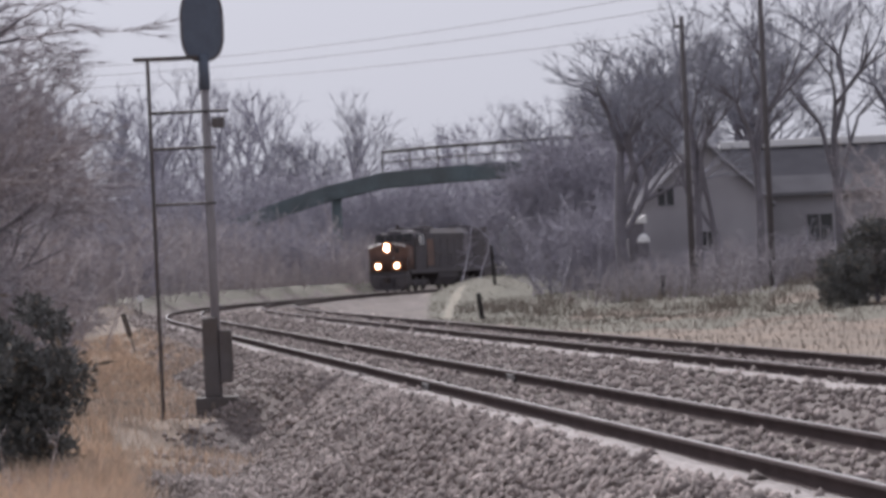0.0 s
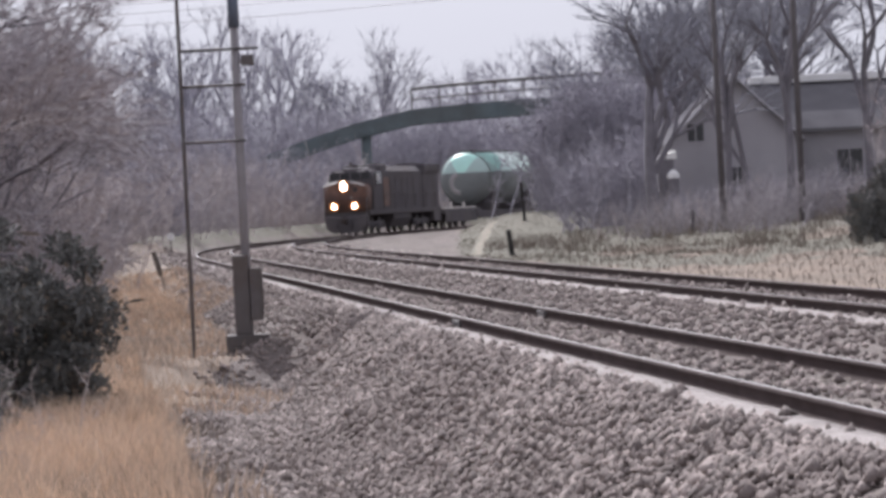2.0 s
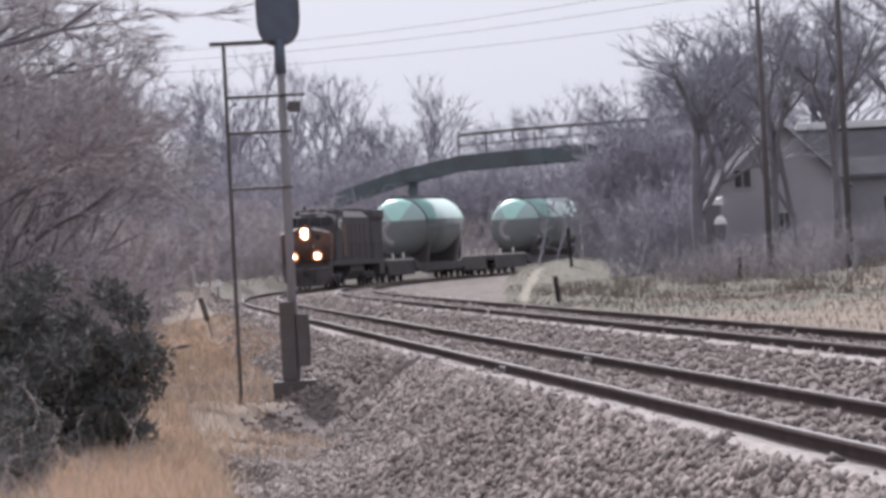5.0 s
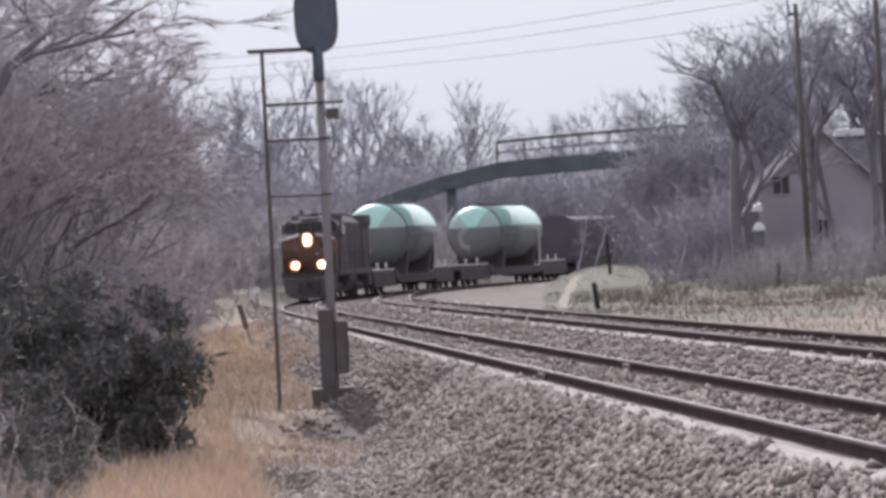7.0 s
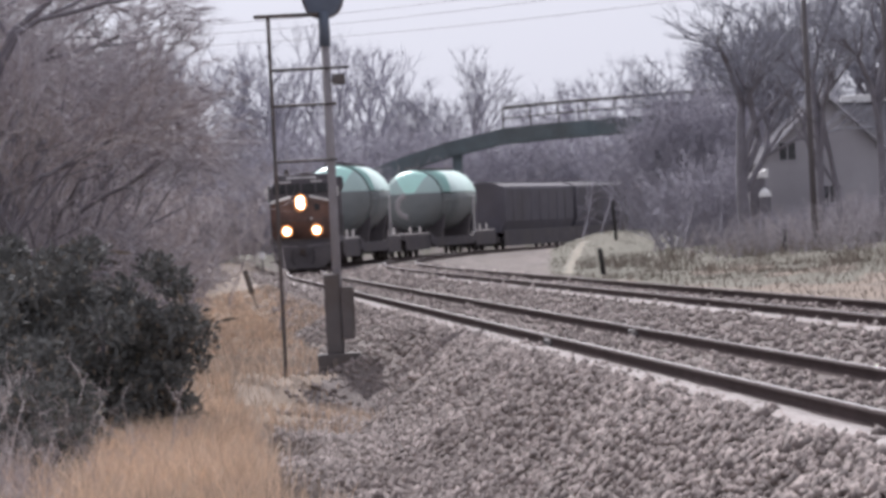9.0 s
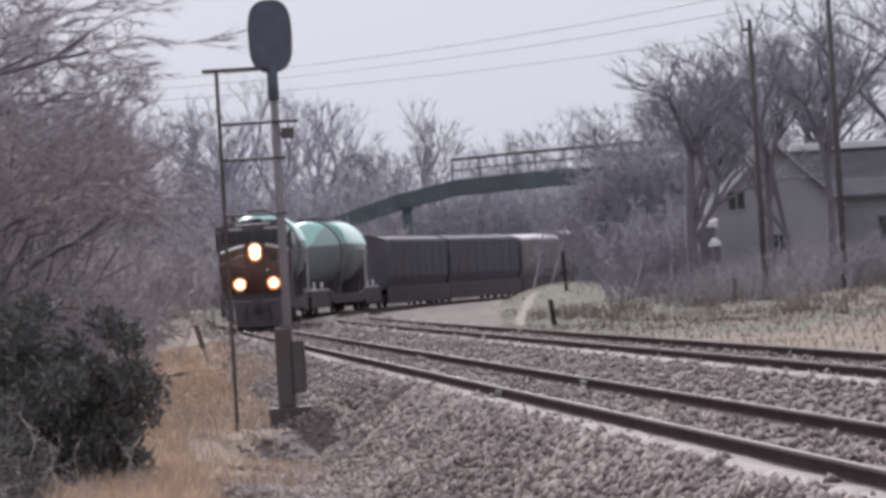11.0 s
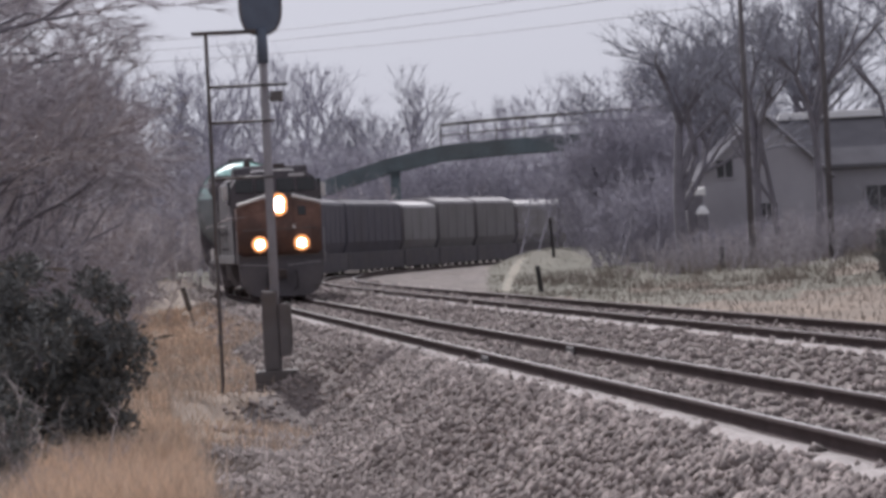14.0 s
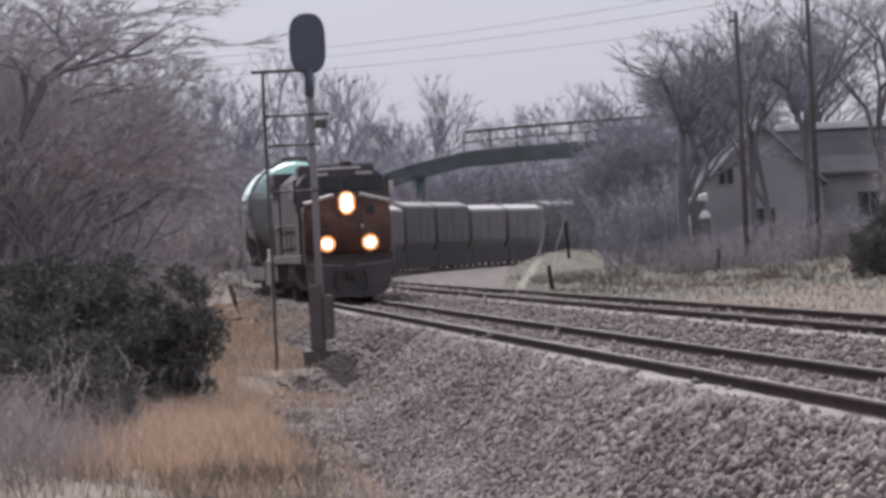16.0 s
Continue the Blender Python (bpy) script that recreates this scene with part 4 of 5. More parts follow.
# ---------------------------------------------------------------- house
def build_house():
    X0, Y0 = 15.8, 200.0
    Z = float(ground_z(20, 203)) - 0.1
    h = thing("house", "pale grey gabled house with a grey shingle roof behind bare trees", "house")
    top, eave = 7.45, 4.15
    def gable_wall(x0, x1, y0, y1, name):
        xm = (x0 + x1) / 2
        return part(name, prism([(x0, Z), (x1, Z), (x1, eave), (xm, top - 0.15), (x0, eave)], y0, y1), M_SIDING, h, "pale siding gable wall")
    w = gable_wall(15.8, 22.3, 200.0, 200.25, "gable_wall")
    gable_wall(15.8, 22.3, 209.75, 210.0, "gable_wall")
    part("side_wall", box(15.8, 16.05, 200.25, 209.75, Z, eave), M_SIDING, h)
    part("front_wall", box(22.3, 36, 203.0, 203.25, Z, 4.6), M_SIDING, h, "pale siding front wall")
    part("back_wall", box(22.3, 36, 211.0, 211.25, Z, 4.6), M_SIDING, h)
    part("end_wall", prism([(203.0, Z), (211.25, Z), (211.25, 4.6), (207.1, 6.9), (203.0, 4.6)], 0, 0.25), M_SIDING, h).matrix_basis = Matrix.Translation((36, 0, 0)) @ pose(0, 0, 0, 0, 0, 90) @ Matrix.Diagonal((1, -1, 1, 1))
    for sx in (-1, 1):
        xm = 19.05
        bm = prism([(xm, top), (xm + sx * 3.5, eave - 0.1), (xm + sx * 3.5, eave - 0.28), (xm, top - 0.2)], 199.6, 210.3)
        part("roof", bm, M_ROOF, h, "grey shingle gable roof")
    main = side_prism([(202.5, 4.55), (207.1, 7.1), (211.8, 4.55), (211.8, 4.38), (207.1, 6.92), (202.5, 4.38)], 19.2, 36.6)
    part("roof", main, M_ROOF, h, "long grey shingle roof")
    # skylight on the roof edge is painted as a white strip
    part("ridge_cap", box(20.6, 30.4, 206.6, 207.6, 7.02, 7.4, 0.04), M_WHITE, h, "ridge painted white as a skylit roof edge")
    for x0, x1, z0, z1, y in ((16.7, 17.5, 4.15, 5.0, 199.97), (18.55, 19.65, 1.15, 2.75, 199.97), (24.5, 25.8, 2.0, 3.4, 202.97), (28.5, 29.8, 2.0, 3.4, 202.97)):
        win = part("window", box(x0, x1, y - 0.02, y + 0.1, z0, z1), M_GLASS, h, "dark window")
        bm = bmesh.new()
        for a, b, c, d in ((x0 - 0.08, x0, z0 - 0.08, z1 + 0.08), (x1, x1 + 0.08, z0 - 0.08, z1 + 0.08), (x0, x1, z0 - 0.08, z0), (x0, x1, z1, z1 + 0.08), ((x0 + x1) / 2 - 0.03, (x0 + x1) / 2 + 0.03, z0, z1)):
            box(a, b, y - 0.05, y + 0.05, c, d, 0, bm)
        part("window_frame", bm, M_SIDING, win)
    bm = bmesh.new()
    rod((19.05, 199.58, top - 0.08), (15.58, 199.58, eave - 0.17), 0.06, sides=4, bm=bm)
    rod((19.05, 199.58, top - 0.08), (22.52, 199.58, eave - 0.17), 0.06, sides=4, bm=bm)
    part("barge_board", bm, M_SIDING, h)


build_house()


def yard_things():
    def gz(x, y):
        return float(ground_z(x, y))
    # low shed with a pale roof
    x, y = 15.35, 198
    z = gz(x, y)
    sh = thing("garden_shed", "small grey shed with a bright white roof beside the house", "shed", pose(x, y, z))
    part("shed_wall", box(-0.45, 0.35, -0.8, 0.8, -0.2, 3.3 - z), M_BARK, sh)
    part("shed_roof", prism([(-0.65, 3.3 - z), (0.5, 3.3 - z), (0.5, 3.72 - z), (0.1, 3.58 - z), (-0.65, 3.42 - z)], -0.9, 0.9), M_WHITE, sh, "white roof")
    t = thing("white_tank", "small bright white domed tank in the yard", "tank", pose(15.6, 196.4, gz(15.6, 196.4)))
    hb = 2.35 - gz(15.6, 196.4)
    part("tank_body", rod((0, 0, 0), (0, 0, hb), 0.26, 0.26, 16), M_BARK, t)
    bm = rod((0, 0, hb), (0, 0, hb + 0.2), 0.32, 0.28, 16)
    rod((0, 0, hb + 0.2), (0, 0, hb + 0.42), 0.28, 0.1, 16, bm)
    part("tank_lid", bm, M_WHITE, t, "white lid")
    for x0, x1, y, high in ((17.1, 18.4, 190, 0.95), (20.2, 23.4, 189, 1.08), (18.8, 20.0, 187.5, 0.62)):
        z = gz((x0 + x1) / 2, y)
        top = max(0.3, high - z)
        f = thing("board_fence", "low weathered fence with a pale top board", "fence", group="yard fences")
        part("top_board", box(x0, x1, y - 0.04, y + 0.04, z + top - 0.02, z + top + 0.16, 0.01), M_GREYROOF, f, "pale board")
        for k in range(4):
            xx = x0 + 0.1 + (x1 - x0 - 0.2) * k / 3
            part("fence_post", box(xx - 0.06, xx + 0.06, y - 0.06, y + 0.06, z - 0.2, z + top, 0.01), M_CASE, f)


yard_things()


# ---------------------------------------------------------------- poles and wires
def utility_pole(x, y, height, arms):
    z = float(ground_z(x, y))
    p = thing("utility_pole", "tall dark wooden utility pole among the trees", "utility pole", pose(x, y, z - 0.3), "utility poles")
    part("pole", rod((0, 0, 0), (0, 0, height), 0.14, 0.10, 12), M_POLE, p, "", True)
    for k in range(arms):
        arm = part("cross_arm", box(-0.34, 0.12, -0.05, 0.05, height - 0.5 - 0.9 * k, height - 0.38 - 0.9 * k), M_POLE, p)
        part("insulator", rod((-0.28, 0, height - 0.38 - 0.9 * k), (-0.28, 0, height - 0.2 - 0.9 * k), 0.05, sides=8), M_WIRE, arm)
    return (x, y, z - 0.3 + height)


utility_pole(15.55, 170, 12.0, 1)
utility_pole(18.4, 165, 14.5, 1)


def wire(p0, p1, sag, r=0.017):
    w = thing("overhead_wire", "thin grey overhead wire sagging across the sky", "wire", group="overhead wires")
    line = [Vector(p0).lerp(Vector(p1), k / 28) - Vector((0, 0, sag * 4 * k / 28 * (1 - k / 28))) for k in range(29)]
    part("strand", tube(line, r, 5), M_WIRE, w)


wire((15.2, 170, 12.9), (-38, 216, 14.6), 1.75)
wire((15.2, 170, 12.2), (-38, 216, 13.9), 1.5)
wire((15.2, 170, 11.2), (-38, 216, 13.2), 1.2)
wire((15.2, 170, 13.0), (60, 131, 14.5), 0.6)


# ---------------------------------------------------------------- bare trees and brush
def fan(rng, height, trunk_r, bole=0.25, forks=4, levels=5, spread=0.5, lift=0.10, wander=0.07, twig_r=0.012, lean=0.0, hairs=7, shoots=2):
    """Rows of limbs, twigs and hair-thin ends of a tree whose limbs fork again and again into a rounded crown."""
    limbs, twigs, ends = [], [], []

    def turned(d, angle):
        n = rng.normal(0, 1, 3)
        n -= d * (n @ d)
        n /= np.linalg.norm(n)
        e = d * math.cos(angle) + n * math.sin(angle)
        return e / np.linalg.norm(e)

    def branch(p, d, length, r, level):
        r1 = max(r * 0.74, twig_r)
        for k in range(3):
            d = d + rng.normal(0, wander, 3)
            d[2] += lift / 3
            d /= np.linalg.norm(d)
            q = p + d * length / 3
            (limbs if level < 3 else twigs).append((*p, *q, r + (r1 - r) * k / 3, r + (r1 - r) * (k + 1) / 3))
            if level >= 2:
                for _ in range(shoots):
                    o = p + (q - p) * rng.random()
                    ends.append((*o, *(o + turned(d, rng.uniform(0.4, 0.9)) * length * rng.uniform(0.3, 0.6)), twig_r * 0.8, 0))
            p = q
        if level >= levels:
            for _ in range(hairs):
                ends.append((*p, *(p + turned(d, rng.uniform(0.1, 0.8)) * length * rng.uniform(0.5, 1.1)), twig_r * 0.8, 0))
            return
        for k in range(3 if rng.random() < 0.4 else 2):
            branch(p, turned(d, spread * rng.uniform(0.55, 1.15)), length * rng.uniform(0.68, 0.88), r1 * (0.95 if k == 0 else 0.75), level + 1)

    p, d = np.array([0, 0, -0.2]), np.array([lean, 0, 1.0])
    for k in range(5):
        d = d + rng.normal(0, 0.03, 3)
        d /= np.linalg.norm(d)
        q = p + d * bole * height / 5
        limbs.append((*p, *q, trunk_r * (1 - 0.06 * k), trunk_r * (0.94 - 0.06 * k)))
        p = q
    for k in range(forks):
        branch(p - d * bole * height * 0.6 * k / forks, turned(d, spread * (0.2 + 1.1 * k / forks)), height * 0.2 * (1.2 - 0.45 * k / forks), trunk_r * (0.7 - 0.2 * k / forks), 0)
    top = max(row[5] for row in limbs + twigs + ends)
    low = bole * height - 0.3
    def fit(rows):
        m = np.array(rows)
        for c in (2, 5):
            m[:, c] = np.where(m[:, c] > low, low + (m[:, c] - low) * (height - low) / (top - low), m[:, c])
        return m
    return fit(limbs), fit(twigs), fit(ends)


def fan_kind(seed, label, group, bark, twig, **how):
    limbs, twigs, ends = fan(np.random.default_rng(seed), **how)
    t = thing("bare_tree", label, "tree", group=group)
    a = new("trunk", sticks_mesh("trunk", limbs, bark, 6))
    b = new("crown", joined("crown", sticks_mesh("crown", twigs, twig, 3), sticks_mesh("crown", ends, twig, hair=True)))
    a.parent = b.parent = t
    return t


def brush_kind(seed, height, width, stems, fans, material, twig_r=0.014, lean=0.35):
    rng = np.random.default_rng(seed)
    rows = []
    for _ in range(stems):
        x, y = rng.normal(0, width * 0.35, 2)
        d = np.array([rng.normal(0, lean), rng.normal(0, lean), 1.0])
        p = np.array([x, y, -0.2])
        h = height * rng.uniform(0.5, 1.0)
        own = []
        for k in range(5):
            d = d + rng.normal(0, 0.12, 3)
            d /= np.linalg.norm(d)
            q = p + d * h / 5
            own.append((*p, *q, twig_r * (2.2 - 0.3 * k), twig_r * (1.9 - 0.3 * k)))
            p = q
        for _ in range(fans):
            k = rng.integers(0, 5)
            a, b = np.array(own[k][:3]), np.array(own[k][3:6])
            p2, e = a + (b - a) * rng.random(), rng.normal(0, 0.75, 3) + np.array([0, 0, 0.4])
            e /= np.linalg.norm(e)
            ln = h * rng.uniform(0.15, 0.34)
            m = p2 + e * ln * 0.5
            e2 = e + rng.normal(0, 0.35, 3)
            q2 = m + e2 / np.linalg.norm(e2) * ln * 0.5
            own += [(*p2, *m, twig_r, twig_r * 0.8), (*m, *q2, twig_r * 0.8, twig_r * 0.5)]
            for _ in range(7):
                e3 = e + rng.normal(0, 0.7, 3)
                o = p2 + (m - p2) * rng.random() if rng.random() < 0.5 else m + (q2 - m) * rng.random()
                own.append((*o, *(o + e3 / np.linalg.norm(e3) * ln * rng.uniform(0.35, 0.8)), twig_r * 0.6, 0))
        rows += own
    t = thing("bare_bush", "dense leafless grey-brown bush with tangled twigs", "bush", group="thicket bushes")
    thick = [r for r in rows if r[6] > twig_r * 1.05]
    mid = [r for r in rows if twig_r * 0.7 < r[6] <= twig_r * 1.05]
    thin = [r for r in rows if r[6] <= twig_r * 0.7]
    for name, me in (("woody_base", sticks_mesh("woody_base", thick, material, 3)),
                     ("crown", joined("crown", sticks_mesh("crown", mid, material, 3, True), sticks_mesh("crown", thin, material, hair=True)))):
        o = tagged(new(name, me), kind="stuff")
        o.parent = t
    return t


def stand(kinds, places, sink=0.1):
    """Sets the kinds at (x, y, size, turn, kind), the first of each kind itself and then copies."""
    used = set()
    for x, y, size, turn, k in places:
        m = pose(x, y, float(ground_z(x, y)) - sink, 0, 0, turn)
        if k in used:
            o = copy_thing(kinds[k], m)
        else:
            o = kinds[k]
            o.matrix_basis = m
            used.add(k)
        o.scale = (size, size, size)


def thicket(name, label, kinds, places):
    """One tangled mass out of many bushes that nobody could count."""
    bm = bmesh.new()
    for x, y, size, turn, k in places:
        m = pose(x, y, float(ground_z(x, y)) - 0.1, 0, 0, turn) @ Matrix.Scale(size, 4)
        for o in kinds[k].children:
            me = o.data.copy()
            me.transform(m)
            bm.from_mesh(me)
            bpy.data.meshes.remove(me)
    material = kinds[0].children[0].data.materials[0]
    for kind in kinds:
        for o in list(kind.children) + [kind]:
            bpy.data.objects.remove(o)
    return tagged(mesh_object(name, bm, material), label, "thicket", kind="stuff")


GREYBARK = "bare grey deciduous tree with spreading limbs and fine twigs"
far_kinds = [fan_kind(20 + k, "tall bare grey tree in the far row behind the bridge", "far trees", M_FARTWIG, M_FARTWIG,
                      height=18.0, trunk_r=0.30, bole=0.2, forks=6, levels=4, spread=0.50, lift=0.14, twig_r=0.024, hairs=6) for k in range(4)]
rnd = random.Random(3)
stand(far_kinds, [(x, 392 + rnd.uniform(-10, 16), top / 18.0, rnd.uniform(0, 360), k % 4)
                  for k, (x, top) in enumerate([(-34, 21), (-29, 22), (-25, 20), (-20.5, 20), (-16.2, 21), (-12.0, 22.5), (-7.6, 21),
                                                (-18, 17), (-4.2, 15.5), (1.5, 18.5), (4.6, 15.5), (10.8, 15), (13.8, 16.4), (20, 17), (26, 19), (32, 20)])])

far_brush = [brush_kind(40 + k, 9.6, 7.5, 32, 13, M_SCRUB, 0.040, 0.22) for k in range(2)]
thicket("far_thicket", "dense leafless grey thicket behind the bridge", far_brush, [(-24 + 1.6 * k + rnd.uniform(-1, 1), 344 + rnd.uniform(0, 26), rnd.uniform(0.85, 1.1), rnd.uniform(0, 360), k % 2) for k in range(32)])

# tall trees round the house
yard_kinds = [fan_kind(60, GREYBARK, "trees by the house", M_BARK, M_YARDTWIG, height=15.0, trunk_r=0.21, bole=0.42, forks=4, levels=5, spread=0.42, lift=0.18, twig_r=0.014, hairs=4, shoots=1),
              fan_kind(61, GREYBARK, "trees by the house", M_BARK, M_YARDTWIG, height=14.0, trunk_r=0.19, bole=0.36, forks=3, levels=5, spread=0.45, lift=0.16, twig_r=0.014, hairs=4, shoots=1),
              fan_kind(67, GREYBARK, "trees by the house", M_BARK, M_YARDTWIG, height=12.0, trunk_r=0.30, bole=0.34, forks=4, levels=5, spread=0.52, lift=0.10, twig_r=0.015, hairs=5, shoots=1)]
stand(yard_kinds, [(14.1, 190, 1.14, 20, 2), (16.4, 177, 0.9, 140, 0), (17.5, 178, 0.85, 250, 1), (18.9, 174, 1.0, 80, 0), (17.0, 215, 1.1, 300, 2), 
                   (23.5, 182, 1.05, 30, 0), (16.2, 262, 1.0, 190, 2), (20.0, 260, 1.25, 80, 2), (26, 250, 1.3, 20, 2),
                   (24.0, 220, 1.2, 60, 2), (31.0, 216, 1.2, 10, 2), (19.5, 226, 1.15, 100, 2), (35, 200, 1.2, 70, 0)])

brush_kinds = [brush_kind(80, 4.6, 4.2, 26, 9, M_BRUSH, 0.016), brush_kind(81, 4.2, 4.6, 26, 9, M_TWIG, 0.016), brush_kind(82, 3.0, 3.4, 24, 9, M_BRUSH, 0.013)]
places = []
# thicket beside the line, behind the straw bank
for k in range(48):
    y = 84 + 125 * rnd.random()
    edge = -6.9 - (y - 84) * 0.027
    x = edge - 1.6 - 13 * rnd.random() ** 1.3
    places.append((x, y, rnd.uniform(0.8, 1.25) * (0.85 + 0.03 * (edge - x)), rnd.uniform(0, 360), rnd.choice((0, 1, 0, 1, 2))))
# brush on the outside of the curve
for k in range(34):
    y = 215 + 100 * rnd.random()
    edge = float(np.interp(np.interp(y, PY[:500], S[:500]), S, PX)) - 8.0
    x = edge - 9 * rnd.random()
    places.append((x, y, (1.35 - 0.35 * smooth(265, 315, y)) * rnd.uniform(0.85, 1.2), rnd.uniform(0, 360), rnd.choice((0, 1))))
for k in range(16):
    y = 245 + 40 * rnd.random()
    edge = float(np.interp(np.interp(y, PY[:500], S[:500]), S, PX)) - 5.0
    places.append((edge - 1.6 * rnd.random(), y, rnd.uniform(0.45, 0.7), rnd.uniform(0, 360), 2))
for k in range(44):
    y = 150 + 160 * k / 44 + rnd.uniform(-2, 2)
    edge = float(np.interp(np.interp(y, PY[:500], S[:500]), S, PX)) - 3.9 - 0.8 * rnd.random()
    places.append((edge - 1.2 * rnd.random(), y, rnd.uniform(0.5, 0.8) if y > 205 else rnd.uniform(0.3, 0.5), rnd.uniform(0, 360), rnd.choice((0, 1, 2))))
# brush mound on the inside of the curve
for k in range(14):
    x = 14.0 + 12 * rnd.random()
    places.append((x, 236 + 22 * rnd.random(), rnd.uniform(1.05, 1.6), rnd.uniform(0, 360), rnd.choice((0, 1))))
# low brush before the house
for k in range(50):
    x = 12.5 + 17 * rnd.random()
    places.append((x, 150 + 38 * rnd.random(), rnd.uniform(0.4, 0.72), rnd.uniform(0, 360), rnd.choice((1, 1, 2))))
places += [(-5.3, 52.5, 0.5, 60, 2), (-5.9, 53.0, 0.55, 200, 2), (-5.0, 47.6, 0.36, 20, 2), (-5.6, 50.5, 0.3, 40, 2), (-6.0, 44.8, 0.34, 100, 2), (-4.9, 45.5, 0.26, 160, 2), (-4.6, 41, 0.24, 260, 2), (-6.3, 49, 0.42, 20, 2), (-7.0, 52, 0.5, 90, 2), (-5.9, 46.5, 0.36, 200, 2), (-6.9, 47.5, 0.45, 300, 0), (-5.9, 44, 0.42, 10, 2), (-5.5, 41.5, 0.4, 70, 2), (-6.4, 46, 0.5, 150, 2), (-5.2, 39.5, 0.36, 220, 2), (-6.1, 40.5, 0.45, 280, 2), (-5.0, 43.5, 0.28, 330, 2), (-9.2, 66, 0.7, 120, 2), (-9.6, 72, 0.8, 210, 1)]
stand(brush_kinds, places)

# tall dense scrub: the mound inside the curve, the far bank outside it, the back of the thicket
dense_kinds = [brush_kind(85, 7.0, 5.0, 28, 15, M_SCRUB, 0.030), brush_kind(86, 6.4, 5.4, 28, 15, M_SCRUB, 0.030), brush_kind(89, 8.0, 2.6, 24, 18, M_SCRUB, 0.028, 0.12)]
places = []
for k in range(28):
    x = 14.2 + 15 * rnd.random()
    places.append((x, 234 + 0.75 * (x - 13) + 20 * rnd.random(), rnd.uniform(1.0, 1.3) * (0.85 + 0.15 * float(smooth(13.4, 16.4, x))), rnd.uniform(0, 360), k % 2))
for k in range(22):
    y = 275 + 48 * rnd.random()
    edge = float(np.interp(np.interp(y, PY[:500], S[:500]), S, PX)) - 8.5
    x = min(edge, -0.5) - 13 * rnd.random()
    places.append((x, y, rnd.uniform(0.75, 1.0) * (1.1 - 0.4 * float(smooth(-9, 0, x))), rnd.uniform(0, 360), k % 2))
for k in range(16):
    places.append((-13.2 - (k % 8) * 1.2, 206 + 22 * rnd.random(), rnd.uniform(0.8, 1.0), rnd.uniform(0, 360), k % 2))
for k in range(14):
    places.append((12.8 + 0.5 * k, 237 + 10 * rnd.random(), rnd.uniform(0.95, 1.15), rnd.uniform(0, 360), 2))
for k in range(9):
    places.append((14.9 + 0.28 * k + rnd.uniform(-0.2, 0.2), 208 + 20 * rnd.random(), rnd.uniform(0.7, 0.95), rnd.uniform(0, 360), k % 2))
for k in range(12):
    places.append((15.4 + 0.9 * k + rnd.uniform(-0.3, 0.3), 181 + 9 * rnd.random(), rnd.uniform(0.26, 0.4), rnd.uniform(0, 360), k % 2))
for k in range(9):
    places.append((2.4 + 0.95 * k, 344 + 8 * rnd.random(), rnd.uniform(0.9, 1.05), rnd.uniform(0, 360), k % 2))
thicket("scrub_thicket", "tall tangled mauve-grey scrub without leaves", dense_kinds, places)

fine_kinds = [brush_kind(87, 6.0, 4.0, 34, 14, M_BRUSH, 0.017), brush_kind(88, 5.6, 4.2, 34, 14, M_TWIG, 0.017)]
places = []
for k in range(24):
    y = 86 + 60 * rnd.random()
    edge = -10.2 - (y - 86) * 0.03
    places.append((edge - 7.0 * rnd.random(), y, rnd.uniform(0.75, 1.1), rnd.uniform(0, 360), k % 2))
# thick brush further along
for k in range(14):
    places.append((19.6 + 6 * rnd.random(), 124 + 16 * rnd.random(), rnd.uniform(0.7, 1.05), rnd.uniform(0, 360), k % 2))
stand(fine_kinds, places)

# trees over the thicket
left_kinds = [fan_kind(90 + k, "leafless tree leaning over the thicket with drooping twigs", "thicket trees", M_BARK, (M_TWIG, M_BRUSH)[k], height=(10.0, 9.0)[k],
                       trunk_r=0.13, bole=0.2, forks=5, levels=5, spread=0.62, lift=0.02, lean=0.15, wander=0.10, twig_r=0.012, hairs=10) for k in range(2)]
stand(left_kinds, [(-9.9, 96, 0.92, 0, 0), (-11.5, 104, 1.1, 40, 1), (-12.2, 92, 1.1, 70, 0), (-10.4, 108, 0.85, 310, 0), (-14, 132, 1.1, 100, 1), (-13, 146, 0.95, 10, 0),
                   (-17, 150, 1.15, 60, 1), (-9.0, 84, 0.9, 120, 1), (-10.8, 88, 1.0, 15, 0), (-16, 170, 1.0, 80, 1), (-19, 184, 1.0, 170, 0), (-13.4, 98, 1.15, 200, 1), (-14.6, 108, 1.25, 260, 0), (-11.8, 116, 1.0, 330, 1), (-10.6, 92, 1.0, 190, 1), (-15.5, 118, 1.2, 20, 0)])

over_kinds = [fan_kind(93 + k, "slim leafless tree with long overhanging upper branches", "thicket trees", M_BARK, M_TWIG, height=(10.8, 10.2)[k], trunk_r=0.13, bole=0.68,
                       forks=5, levels=5, spread=0.80, lift=0.03, lean=0.40, wander=0.10, twig_r=0.011, hairs=8) for k in range(2)]
stand(over_kinds, [(-12.3, 86, 1.0, 0, 0), (-12.6, 90, 0.98, 25, 1)])

